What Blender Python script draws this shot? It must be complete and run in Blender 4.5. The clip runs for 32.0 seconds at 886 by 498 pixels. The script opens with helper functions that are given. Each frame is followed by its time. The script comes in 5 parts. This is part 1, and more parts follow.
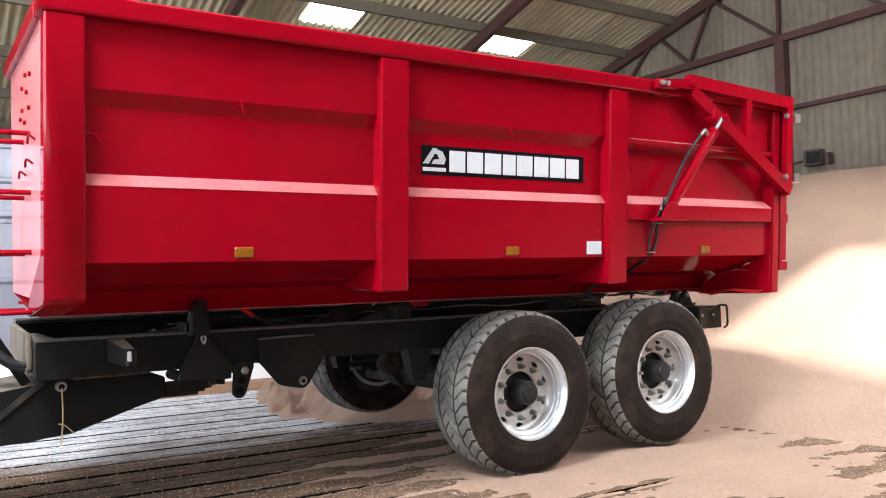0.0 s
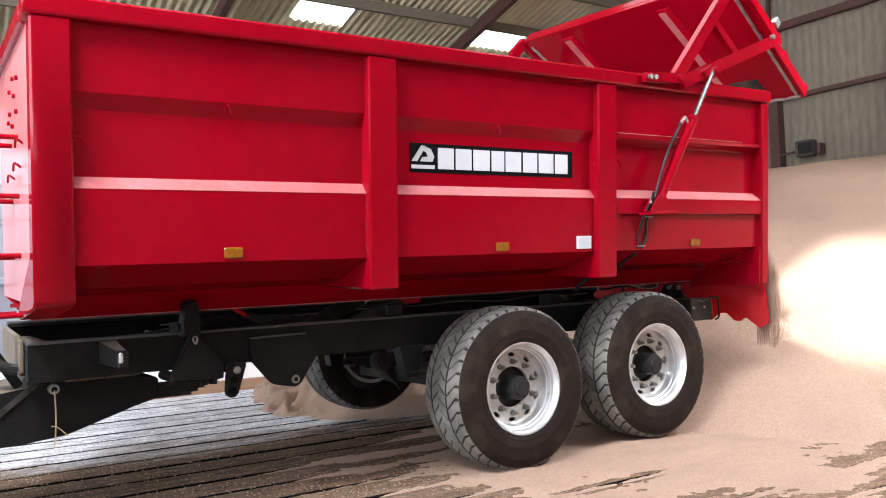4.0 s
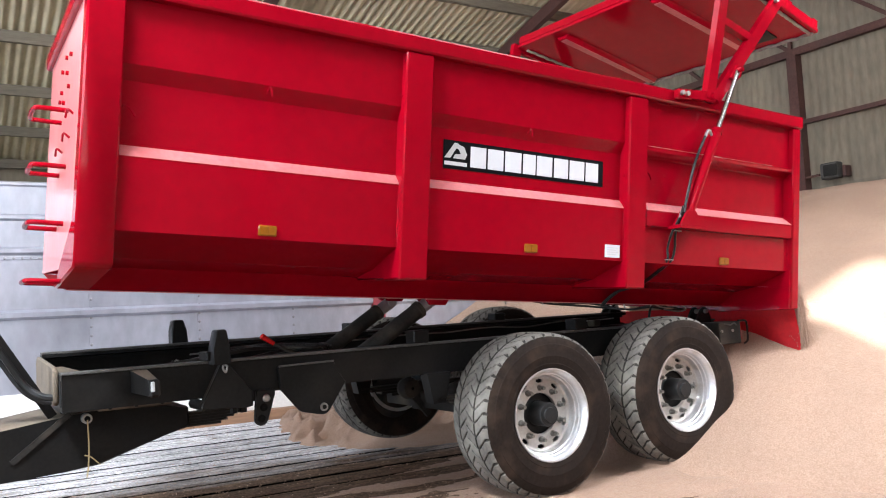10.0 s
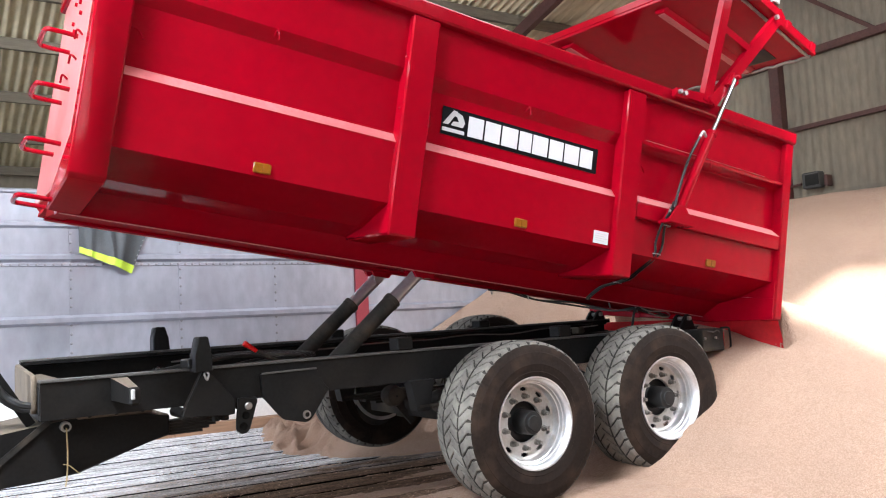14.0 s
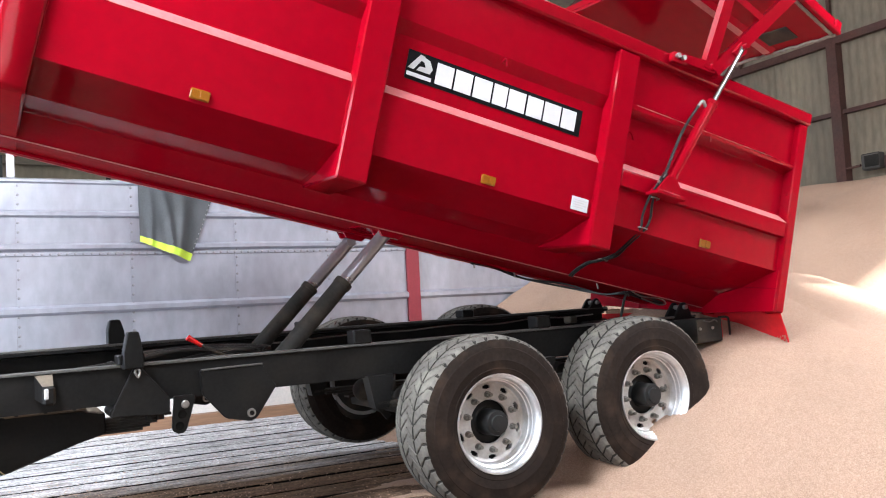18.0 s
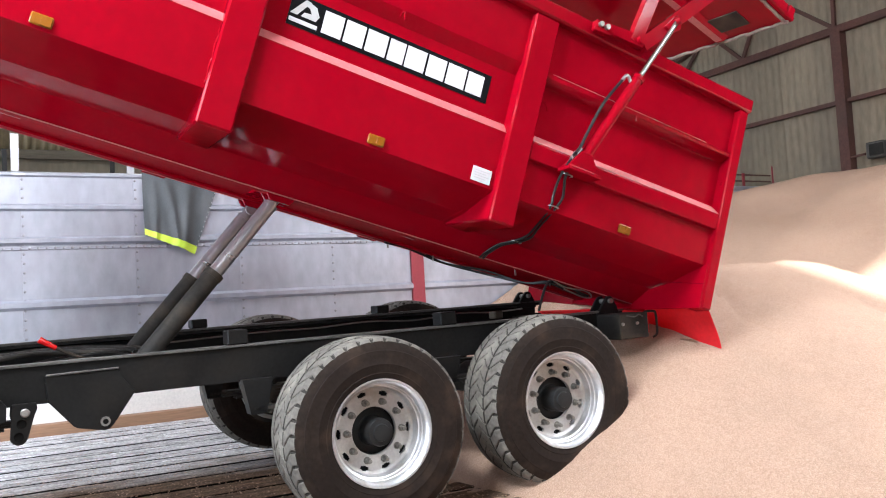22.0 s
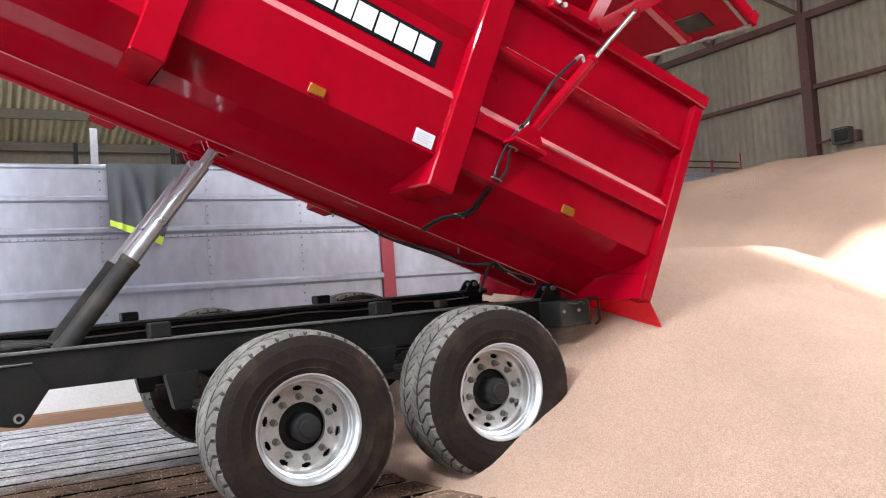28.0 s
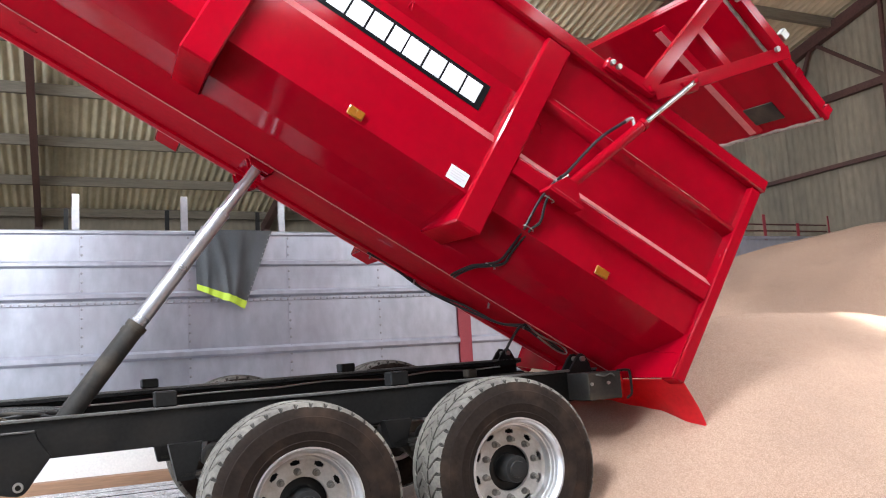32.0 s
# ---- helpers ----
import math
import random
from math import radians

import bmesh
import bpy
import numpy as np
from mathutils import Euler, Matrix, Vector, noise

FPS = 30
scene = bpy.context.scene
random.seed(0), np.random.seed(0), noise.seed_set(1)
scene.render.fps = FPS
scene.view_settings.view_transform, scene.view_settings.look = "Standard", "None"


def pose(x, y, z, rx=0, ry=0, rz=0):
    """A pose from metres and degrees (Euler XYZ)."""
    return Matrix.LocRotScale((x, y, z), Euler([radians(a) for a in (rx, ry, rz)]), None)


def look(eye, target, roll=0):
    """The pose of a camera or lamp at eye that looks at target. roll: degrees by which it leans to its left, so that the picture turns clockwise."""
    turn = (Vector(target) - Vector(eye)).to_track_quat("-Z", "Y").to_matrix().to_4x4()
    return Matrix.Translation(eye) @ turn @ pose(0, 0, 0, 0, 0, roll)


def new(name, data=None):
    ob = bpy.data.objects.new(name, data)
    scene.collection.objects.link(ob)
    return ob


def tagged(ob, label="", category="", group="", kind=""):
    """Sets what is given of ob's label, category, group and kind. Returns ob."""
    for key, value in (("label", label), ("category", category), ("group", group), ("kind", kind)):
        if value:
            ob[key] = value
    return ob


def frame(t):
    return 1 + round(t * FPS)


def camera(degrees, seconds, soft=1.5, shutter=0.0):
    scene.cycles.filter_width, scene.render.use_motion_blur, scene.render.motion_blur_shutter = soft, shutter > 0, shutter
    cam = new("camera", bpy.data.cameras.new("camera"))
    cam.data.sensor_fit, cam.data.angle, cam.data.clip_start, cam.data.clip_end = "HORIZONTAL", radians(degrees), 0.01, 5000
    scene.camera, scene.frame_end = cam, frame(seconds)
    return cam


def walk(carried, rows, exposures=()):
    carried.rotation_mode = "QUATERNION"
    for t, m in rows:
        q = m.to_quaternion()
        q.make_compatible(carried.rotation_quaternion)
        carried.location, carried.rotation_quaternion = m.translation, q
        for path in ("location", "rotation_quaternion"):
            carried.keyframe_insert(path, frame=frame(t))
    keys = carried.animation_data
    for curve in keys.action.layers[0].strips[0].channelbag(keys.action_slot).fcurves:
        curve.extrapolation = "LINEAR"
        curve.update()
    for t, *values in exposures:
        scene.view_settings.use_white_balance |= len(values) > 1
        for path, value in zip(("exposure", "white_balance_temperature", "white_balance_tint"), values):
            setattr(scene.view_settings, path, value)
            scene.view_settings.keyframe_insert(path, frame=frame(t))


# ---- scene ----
# ---- the camera and its way ----
cam = camera(56.9, 32.0, soft=1.1)
# seconds, eye (x, y, z), yaw, pitch, lean
PATH = [
    (0, -3.324, -4.249, 1.235, -32.53, 2.50, -1.30),
    (0.5, -3.321, -4.256, 1.244, -32.20, 2.36, -1.16),
    (1, -3.314, -4.264, 1.246, -32.27, 2.32, -1.15),
    (1.5, -3.309, -4.274, 1.245, -32.62, 2.25, -1.33),
    (2, -3.307, -4.281, 1.241, -32.87, 2.21, -1.64),
    (2.5, -3.306, -4.283, 1.245, -32.89, 2.13, -1.82),
    (4.5, -3.300, -4.290, 1.240, -32.72, 2.29, -2.25),
    (5, -3.304, -4.291, 1.238, -32.39, 2.56, -2.05),
    (5.5, -3.305, -4.291, 1.238, -32.13, 2.75, -2.07),
    (6, -3.309, -4.288, 1.236, -31.96, 2.97, -2.09),
    (6.5, -3.319, -4.291, 1.233, -31.90, 3.20, -2.16),
    (7, -3.319, -4.294, 1.238, -31.73, 3.35, -2.20),
    (7.5, -3.308, -4.300, 1.240, -31.47, 3.50, -2.29),
    (8, -3.314, -4.300, 1.228, -31.51, 3.71, -2.52),
    (8.5, -3.313, -4.305, 1.221, -31.34, 3.91, -2.64),
    (9, -3.324, -4.302, 1.222, -31.23, 4.12, -2.73),
    (9.5, -3.320, -4.301, 1.230, -30.99, 4.17, -2.82),
    (10, -3.331, -4.302, 1.232, -31.23, 4.24, -2.86),
    (10.5, -3.326, -4.305, 1.239, -31.34, 4.19, -2.65),
    (11, -3.342, -4.298, 1.237, -31.55, 4.12, -2.36),
    (11.5, -3.333, -4.306, 1.245, -31.38, 3.93, -2.27),
    (12, -3.353, -4.301, 1.235, -31.65, 4.09, -2.48),
    (12.5, -3.363, -4.286, 1.231, -31.93, 4.32, -2.65),
    (13, -3.368, -4.276, 1.227, -32.17, 4.51, -2.65),
    (13.5, -3.339, -4.286, 1.231, -32.19, 4.59, -2.71),
    (14, -3.311, -4.297, 1.231, -32.28, 4.75, -2.79),
    (14.5, -3.294, -4.304, 1.236, -31.96, 4.98, -2.84),
    (16.5, -3.369, -4.283, 1.253, -29.43, 4.78, -3.18),
    (17, -3.384, -4.279, 1.254, -29.25, 4.55, -2.91),
    (17.5, -3.394, -4.280, 1.253, -29.19, 4.22, -2.69),
    (18, -3.399, -4.288, 1.247, -29.07, 3.86, -2.98),
    (18.5, -3.393, -4.298, 1.239, -28.37, 3.80, -3.35),
    (19, -3.401, -4.285, 1.245, -27.78, 3.79, -3.63),
    (19.5, -3.401, -4.281, 1.243, -26.99, 3.73, -3.69),
    (20, -3.394, -4.281, 1.242, -26.77, 3.59, -3.61),
    (20.5, -3.392, -4.285, 1.240, -27.25, 3.52, -3.45),
    (21, -3.394, -4.285, 1.244, -27.93, 3.45, -3.32),
    (21.5, -3.408, -4.280, 1.243, -28.44, 3.36, -3.25),
    (22, -3.413, -4.284, 1.239, -28.82, 3.30, -3.32),
    (22.5, -3.402, -4.294, 1.234, -29.09, 3.32, -3.51),
    (23, -3.373, -4.289, 1.239, -29.41, 3.33, -3.67),
    (23.5, -3.362, -4.280, 1.237, -29.39, 3.34, -3.58),
    (24, -3.363, -4.278, 1.234, -29.51, 3.28, -3.42),
    (24.5, -3.364, -4.286, 1.231, -29.87, 3.11, -3.44),
    (25, -3.363, -4.293, 1.224, -30.35, 2.90, -3.54),
    (25.5, -3.361, -4.300, 1.223, -30.73, 2.67, -3.65),
    (27.5, -3.341, -4.321, 1.224, -30.61, 2.37, -3.77),
    (28, -3.334, -4.332, 1.224, -30.38, 2.45, -3.95),
    (28.5, -3.339, -4.342, 1.226, -29.63, 2.61, -3.85),
    (29, -3.347, -4.357, 1.225, -29.02, 2.71, -3.25),
    (29.5, -3.333, -4.364, 1.230, -28.72, 2.63, -2.64),
    (30, -3.329, -4.368, 1.236, -28.97, 2.53, -2.33),
    (30.5, -3.329, -4.374, 1.232, -28.84, 2.91, -2.51),
    (31, -3.328, -4.380, 1.239, -27.97, 4.00, -2.82),
    (31.5, -3.328, -4.379, 1.240, -26.59, 5.56, -3.16),
    (32, -3.331, -4.373, 1.234, -25.20, 7.24, -3.41),
]


def gaze(x, y, z, yaw, pitch, lean):
    a, b = radians(yaw), radians(pitch)
    ahead = Vector((-math.sin(a) * math.cos(b), math.cos(a) * math.cos(b), math.sin(b)))
    eye = Vector((x, y, z))
    return look(eye, eye + ahead, lean)


walk(cam, [(t, gaze(*row)) for t, *row in PATH], exposures=[(0.0, 1.45, 6100, 10), (6.0, 1.52, 6100, 10), (20.0, 1.57, 6100, 10), (24.5, 1.62, 6100, 10), (28.0, 1.47, 6100, 10), (32.0, 1.48, 6100, 10)])

# ---- daylight ----
world = bpy.data.worlds.new("daylight")
scene.world = world
world.use_nodes = True
wn, wl = world.node_tree.nodes, world.node_tree.links
sky = wn.new("ShaderNodeTexSky")
sky.sky_type, sky.sun_disc = "NISHITA", False
SUN_TO = Vector((-0.35, -0.35, 0.87)).normalized()  # from the place to the sun
sky.sun_elevation = math.asin(SUN_TO.z)
sky.sun_rotation = math.atan2(SUN_TO.x, SUN_TO.y)
wl.new(sky.outputs[0], wn["Background"].inputs[0])
wn["Background"].inputs[1].default_value = 0.065

sun = new("sun", bpy.data.lights.new("sun", "SUN"))
sun.data.energy, sun.data.angle, sun.data.color = 5.0, radians(3.5), (1.0, 0.97, 0.92)
sun.matrix_world = look(SUN_TO * 30, (0, 0, 0))


def daylight_panel(name, eye, target, wide, high, watts, colour, spread=180):
    lamp = new(name, bpy.data.lights.new(name, "AREA"))
    lamp.data.shape, lamp.data.size, lamp.data.size_y = "RECTANGLE", wide, high
    lamp.data.energy, lamp.data.color = watts, colour
    lamp.data.spread = radians(spread)
    lamp.matrix_world = look(eye, target)


# the doorway ahead of the trailer, and a fill in an added, unseen doorway on the near side
daylight_panel("front_doorway_light", (-11.7, -1.0, 2.7), (0, -1.0, 1.8), 9.0, 3.6, 434, (0.82, 0.90, 1.0))
daylight_panel("side_fill", (-6.9, -8.7, 2.2), (-4.0, 0, 1.4), 4.2, 3.9, 14, (0.88, 0.94, 1.0))
# runs of roof lights near the ridge and over the front, plus an added fill over the heap
daylight_panel("ridge_light", (-2.8, 2.2, 7.0), (-2.8, 2.0, 0), 12.5, 2.2, 108, (0.88, 0.94, 1.0))
daylight_panel("front_roof_light", (-4.9, -1.9, 6.0), (-1.2, -0.1, 1.6), 2.0, 0.6, 315, (0.92, 0.96, 1.0))
daylight_panel("heap_fill", (4.4, -3.4, 5.75), (3.6, -0.8, 0.4), 5.0, 1.4, 145, (0.96, 0.97, 1.0), 110)

# ---- materials ----


def nodes_of(m):
    m.use_nodes = True
    return m.node_tree.nodes, m.node_tree.links, m.node_tree.nodes["Principled BSDF"]


def surface(name, colour, rough=0.5, metal=0.0, spread=0.15, scale=3.0, fine=60.0, bump=0.15, coat=0.0, stain=None, stain_amount=0.0,
            stain_scale=1.5, vary=0.0, stretch=(1, 1, 1), rough_spread=0.12, space="Object", bump_dist=0.004, gloss=0.5, coat_ior=1.5, coat_rough=0.08):
    """A surface with grain at two scales, stains and relief."""
    m = bpy.data.materials.new(name)
    n, l, b = nodes_of(m)
    co, mp = n.new("ShaderNodeTexCoord"), n.new("ShaderNodeMapping")
    mp.inputs["Scale"].default_value = stretch
    l.new(co.outputs[space], mp.inputs[0])
    big, small = n.new("ShaderNodeTexNoise"), n.new("ShaderNodeTexNoise")
    big.inputs["Scale"].default_value, small.inputs["Scale"].default_value = scale, fine
    big.inputs["Detail"].default_value, small.inputs["Detail"].default_value = 5, 3
    l.new(mp.outputs[0], big.inputs["Vector"]), l.new(mp.outputs[0], small.inputs["Vector"])
    add = n.new("ShaderNodeMath")
    add.operation = "ADD"
    l.new(big.outputs[0], add.inputs[0]), l.new(small.outputs[0], add.inputs[1])
    ramp = n.new("ShaderNodeMapRange")
    ramp.inputs["From Min"].default_value, ramp.inputs["From Max"].default_value = 0.6, 1.4
    ramp.inputs["To Min"].default_value, ramp.inputs["To Max"].default_value = 1 - spread, 1 + spread
    l.new(add.outputs[0], ramp.inputs[0])
    mul = n.new("ShaderNodeVectorMath")
    mul.operation = "SCALE"
    mul.inputs[0].default_value = colour
    l.new(ramp.outputs[0], mul.inputs["Scale"])
    out = mul.outputs[0]
    if vary:
        info, rm, sc = n.new("ShaderNodeObjectInfo"), n.new("ShaderNodeMapRange"), n.new("ShaderNodeVectorMath")
        sc.operation = "SCALE"
        rm.inputs["To Min"].default_value, rm.inputs["To Max"].default_value = 1 - vary, 1 + vary
        l.new(info.outputs["Random"], rm.inputs[0]), l.new(out, sc.inputs[0]), l.new(rm.outputs[0], sc.inputs["Scale"])
        out = sc.outputs[0]
    if stain:
        st, sr, mix = n.new("ShaderNodeTexNoise"), n.new("ShaderNodeMapRange"), n.new("ShaderNodeMix")
        st.inputs["Scale"].default_value, st.inputs["Detail"].default_value = stain_scale, 8
        sr.inputs["From Min"].default_value, sr.inputs["From Max"].default_value = 0.5, 0.72
        sr.inputs["To Max"].default_value = stain_amount
        mix.data_type = "RGBA"
        l.new(mp.outputs[0], st.inputs["Vector"]), l.new(st.outputs[0], sr.inputs[0]), l.new(sr.outputs[0], mix.inputs[0])
        l.new(out, mix.inputs["A"])
        mix.inputs["B"].default_value = (*stain, 1)
        out = mix.outputs["Result"]
    l.new(out, b.inputs["Base Color"])
    rr = n.new("ShaderNodeMapRange")
    rr.inputs["To Min"].default_value, rr.inputs["To Max"].default_value = max(rough - rough_spread, 0.03), min(rough + rough_spread, 1)
    l.new(big.outputs[0], rr.inputs[0]), l.new(rr.outputs[0], b.inputs["Roughness"])
    b.inputs["Metallic"].default_value = metal
    b.inputs["Specular IOR Level"].default_value = gloss
    b.inputs["Coat Weight"].default_value = coat
    b.inputs["Coat Roughness"].default_value = coat_rough
    b.inputs["Coat IOR"].default_value = coat_ior
    if bump:
        bp = n.new("ShaderNodeBump")
        bp.inputs["Strength"].default_value, bp.inputs["Distance"].default_value = bump, bump_dist
        l.new(small.outputs[0], bp.inputs["Height"]), l.new(bp.outputs[0], b.inputs["Normal"])
    return m


RED = surface("red_gloss_paint", (0.25, 0.0008, 0.0080), 0.3, spread=0.09, scale=1.3, fine=11, bump=0.03, coat=0.68, gloss=0.0, rough_spread=0.06, bump_dist=0.002, coat_ior=1.38, coat_rough=0.10)
# the front wall's pale sheen is put into the base colour
RED_FRONT = surface("red_front_sheen", (0.56, 0.17, 0.17), 0.4, spread=0.12, scale=1.2, fine=16, bump=0.04, coat=0.5, gloss=0.3, bump_dist=0.002, coat_ior=1.5, stain=(0.55, 0.26, 0.24), stain_amount=0.7, stain_scale=1.2)
# dusty pink, with the top light on ledges put into the colour
PALE_LEDGE = surface("dust_and_light_on_red", (0.42, 0.12, 0.12), 0.5, spread=0.25, scale=4, fine=40, stain=(0.40, 0.05, 0.06), stain_amount=0.5, stain_scale=3)
RED_DUSTY = surface("dusty_red_paint", (0.28, 0.001, 0.007), 0.5, spread=0.15, scale=2, fine=25, gloss=0.0, coat=0.15, coat_rough=0.35, coat_ior=1.4, stain=(0.20, 0.03, 0.02), stain_amount=0.3)
BLACK = surface("black_chassis_paint", (0.0098, 0.0092, 0.0088), 0.42, spread=0.35, scale=4, fine=50, gloss=0.12, stain=(0.04, 0.031, 0.024), stain_amount=0.2, stain_scale=3)
DUSTY_BLACK = surface("dusty_black_steel", (0.020, 0.018, 0.016), 0.65, spread=0.4, scale=6, fine=60, gloss=0.2, stain=(0.11, 0.085, 0.06), stain_amount=0.5, stain_scale=4)
# grey for dust, and for the beam flanges' highlight put into the colour
GREY_FLANGE = surface("light_grey_steel", (0.085, 0.080, 0.074), 0.6, spread=0.4, scale=5, fine=60, gloss=0.3, stain=(0.03, 0.028, 0.026), stain_amount=0.7, stain_scale=5)
DUST_TOP = surface("grain_dust_on_black_steel", (0.13, 0.10, 0.07), 0.8, spread=0.4, scale=5, fine=60, stain=(0.04, 0.034, 0.028), stain_amount=0.7, stain_scale=4)
HOSE = surface("black_rubber_hose", (0.010, 0.010, 0.010), 0.45, spread=0.2, gloss=0.3)
# red light under the trailer's rear, put into a translucent sheet's colour
RED_GLOW = surface("red_glow_film", (0.46, 0.006, 0.012), 0.6, spread=0.3, scale=3, fine=30, stain=(0.30, 0.085, 0.05), stain_amount=0.3, stain_scale=2.5)
cn, cl = RED_GLOW.node_tree.nodes, RED_GLOW.node_tree.links
thin, blend = cn.new("ShaderNodeBsdfTranslucent"), cn.new("ShaderNodeMixShader")
thin.inputs["Color"].default_value = (0.85, 0.015, 0.03, 1)
blend.inputs[0].default_value = 0.35
cl.new(cn["Principled BSDF"].outputs[0], blend.inputs[1]), cl.new(thin.outputs[0], blend.inputs[2])
cl.new(blend.outputs[0], cn["Material Output"].inputs["Surface"])
NUT = surface("grey_wheel_nut", (0.22, 0.21, 0.19), 0.45, metal=0.5, spread=0.3)
ZINC = surface("zinc_plated_steel", (0.34, 0.325, 0.30), 0.42, metal=0.9, spread=0.15)
CHROME = surface("chromed_rod", (0.52, 0.52, 0.54), 0.2, metal=1.0, spread=0.05, bump=0.02)
RAMSTEEL = surface("grey_ram_tube", (0.42, 0.42, 0.45), 0.3, metal=0.75, spread=0.12, fine=30)
ALLOY = surface("polished_aluminium_rim", (0.70, 0.70, 0.71), 0.40, metal=0.85, spread=0.12, fine=80, stain=(0.40, 0.34, 0.27), stain_amount=0.55, stain_scale=9)
DISC = surface("dull_wheel_disc", (0.50, 0.485, 0.465), 0.5, metal=0.3, spread=0.15, fine=60, stain=(0.32, 0.26, 0.2), stain_amount=0.6, stain_scale=9)
HUB = surface("black_hub", (0.012, 0.012, 0.012), 0.5, spread=0.3, gloss=0.3)
AMBER = surface("amber_lens", (0.22, 0.075, 0.006), 0.2, spread=0.1, bump=0)
WHITE = surface("white_print", (0.56, 0.56, 0.58), 0.5, spread=0.04, bump=0)
GREYPRINT = surface("grey_print", (0.45, 0.45, 0.45), 0.5, spread=0.04, bump=0)
DECAL = surface("black_decal", (0.004, 0.004, 0.005), 0.35, spread=0.1, bump=0, gloss=0.1)
REDLENS = surface("red_lens", (0.6, 0.01, 0.01), 0.2, spread=0.05, bump=0)
SEAL = surface("pale_rubber_seal", (0.22, 0.17, 0.145), 0.7, spread=0.4, fine=30, stain=(0.08, 0.05, 0.045), stain_amount=0.5, stain_scale=9)
ALU = surface("dull_aluminium_sheet", (0.40, 0.405, 0.455), 0.36, metal=0.6, spread=0.2, scale=1.1, fine=9, bump=0.06, stain=(0.33, 0.30, 0.34), stain_amount=0.45,
              stain_scale=2.0, stretch=(1, 1, 0.5), vary=0.07, rough_spread=0.15)
RIVET = surface("rivet_steel", (0.30, 0.29, 0.30), 0.35, metal=0.6, spread=0.2)
CONCRETE = surface("cream_concrete", (0.80, 0.765, 0.72), 0.85, spread=0.12, scale=1.5, fine=40, bump=0.3)
TIMBER = surface("brown_timber", (0.30, 0.17, 0.10), 0.75, spread=0.3, scale=2, fine=14, stretch=(0.3, 4, 4), bump=0.3)
# near black: the shade inside gaps and holes, as a colour
PIT = surface("gap_shade", (0.006, 0.0055, 0.005), 0.9, gloss=0.0)
RUSTRED = surface("oxide_red_steel", (0.085, 0.035, 0.028), 0.7, spread=0.35, scale=3, fine=30, stain=(0.05, 0.04, 0.035), stain_amount=0.6)
REDPOST = surface("red_oxide_post", (0.25, 0.03, 0.04), 0.6, spread=0.25)
SHEET = surface("grey_cement_sheet", (0.215, 0.180, 0.130), 0.85, spread=0.22, scale=0.8, fine=12, bump=0.25, stain=(0.10, 0.085, 0.07), stain_amount=0.6, stain_scale=0.7,
                stretch=(1, 1, 0.35))
ROOFSHEET = surface("cream_roof_sheet", (0.57, 0.495, 0.34), 0.85, spread=0.22, scale=0.8, fine=10, bump=0.2, stain=(0.28, 0.23, 0.14), stain_amount=0.55, stain_scale=1.1,
                    stretch=(1, 0.3, 1))
OLDWOOD = surface("grey_purlin_wood", (0.16, 0.135, 0.10), 0.85, spread=0.3, scale=2, fine=20, stretch=(0.3, 3, 3))
CANVAS = surface("grey_canvas", (0.050, 0.053, 0.057), 0.62, spread=0.4, scale=4, fine=150, bump=0.2, stain=(0.16, 0.16, 0.17), stain_amount=0.35, stain_scale=2.5, stretch=(1, 1, 0.4))
LIME = surface("lime_tape", (0.50, 0.66, 0.05), 0.6, spread=0.08)
ROPE = surface("straw_twine", (0.4, 0.3, 0.15), 0.9)


def grain_material():
    """Wheat: pale kernels, each with its own tint, over a broad drift of tone."""
    m = bpy.data.materials.new("wheat_grain")
    n, l, b = nodes_of(m)
    co = n.new("ShaderNodeTexCoord")
    kernels = n.new("ShaderNodeTexVoronoi")
    kernels.inputs["Scale"].default_value = 180
    l.new(co.outputs["Object"], kernels.inputs["Vector"])
    drift = n.new("ShaderNodeTexNoise")
    drift.inputs["Scale"].default_value, drift.inputs["Detail"].default_value = 1.1, 6
    l.new(co.outputs["Object"], drift.inputs["Vector"])
    ramp = n.new("ShaderNodeValToRGB")
    ramp.color_ramp.elements[0].color = (0.38, 0.229, 0.152, 1)
    ramp.color_ramp.elements[1].color = (0.67, 0.467, 0.347, 1)
    e = ramp.color_ramp.elements.new(0.5)
    e.color = (0.53, 0.340, 0.238, 1)
    l.new(kernels.outputs["Color"], ramp.inputs[0])
    mr = n.new("ShaderNodeMapRange")
    mr.inputs["To Min"].default_value, mr.inputs["To Max"].default_value = 0.68, 1.08
    l.new(drift.outputs[0], mr.inputs[0])
    sc = n.new("ShaderNodeVectorMath")
    sc.operation = "SCALE"
    l.new(ramp.outputs[0], sc.inputs[0]), l.new(mr.outputs[0], sc.inputs["Scale"])
    l.new(sc.outputs[0], b.inputs["Base Color"])
    b.inputs["Roughness"].default_value = 0.6
    bp = n.new("ShaderNodeBump")
    bp.inputs["Strength"].default_value, bp.inputs["Distance"].default_value = 1.0, 0.010
    l.new(kernels.outputs["Distance"], bp.inputs["Height"])
    l.new(bp.outputs[0], b.inputs["Normal"])
    return m


GRAIN = grain_material()


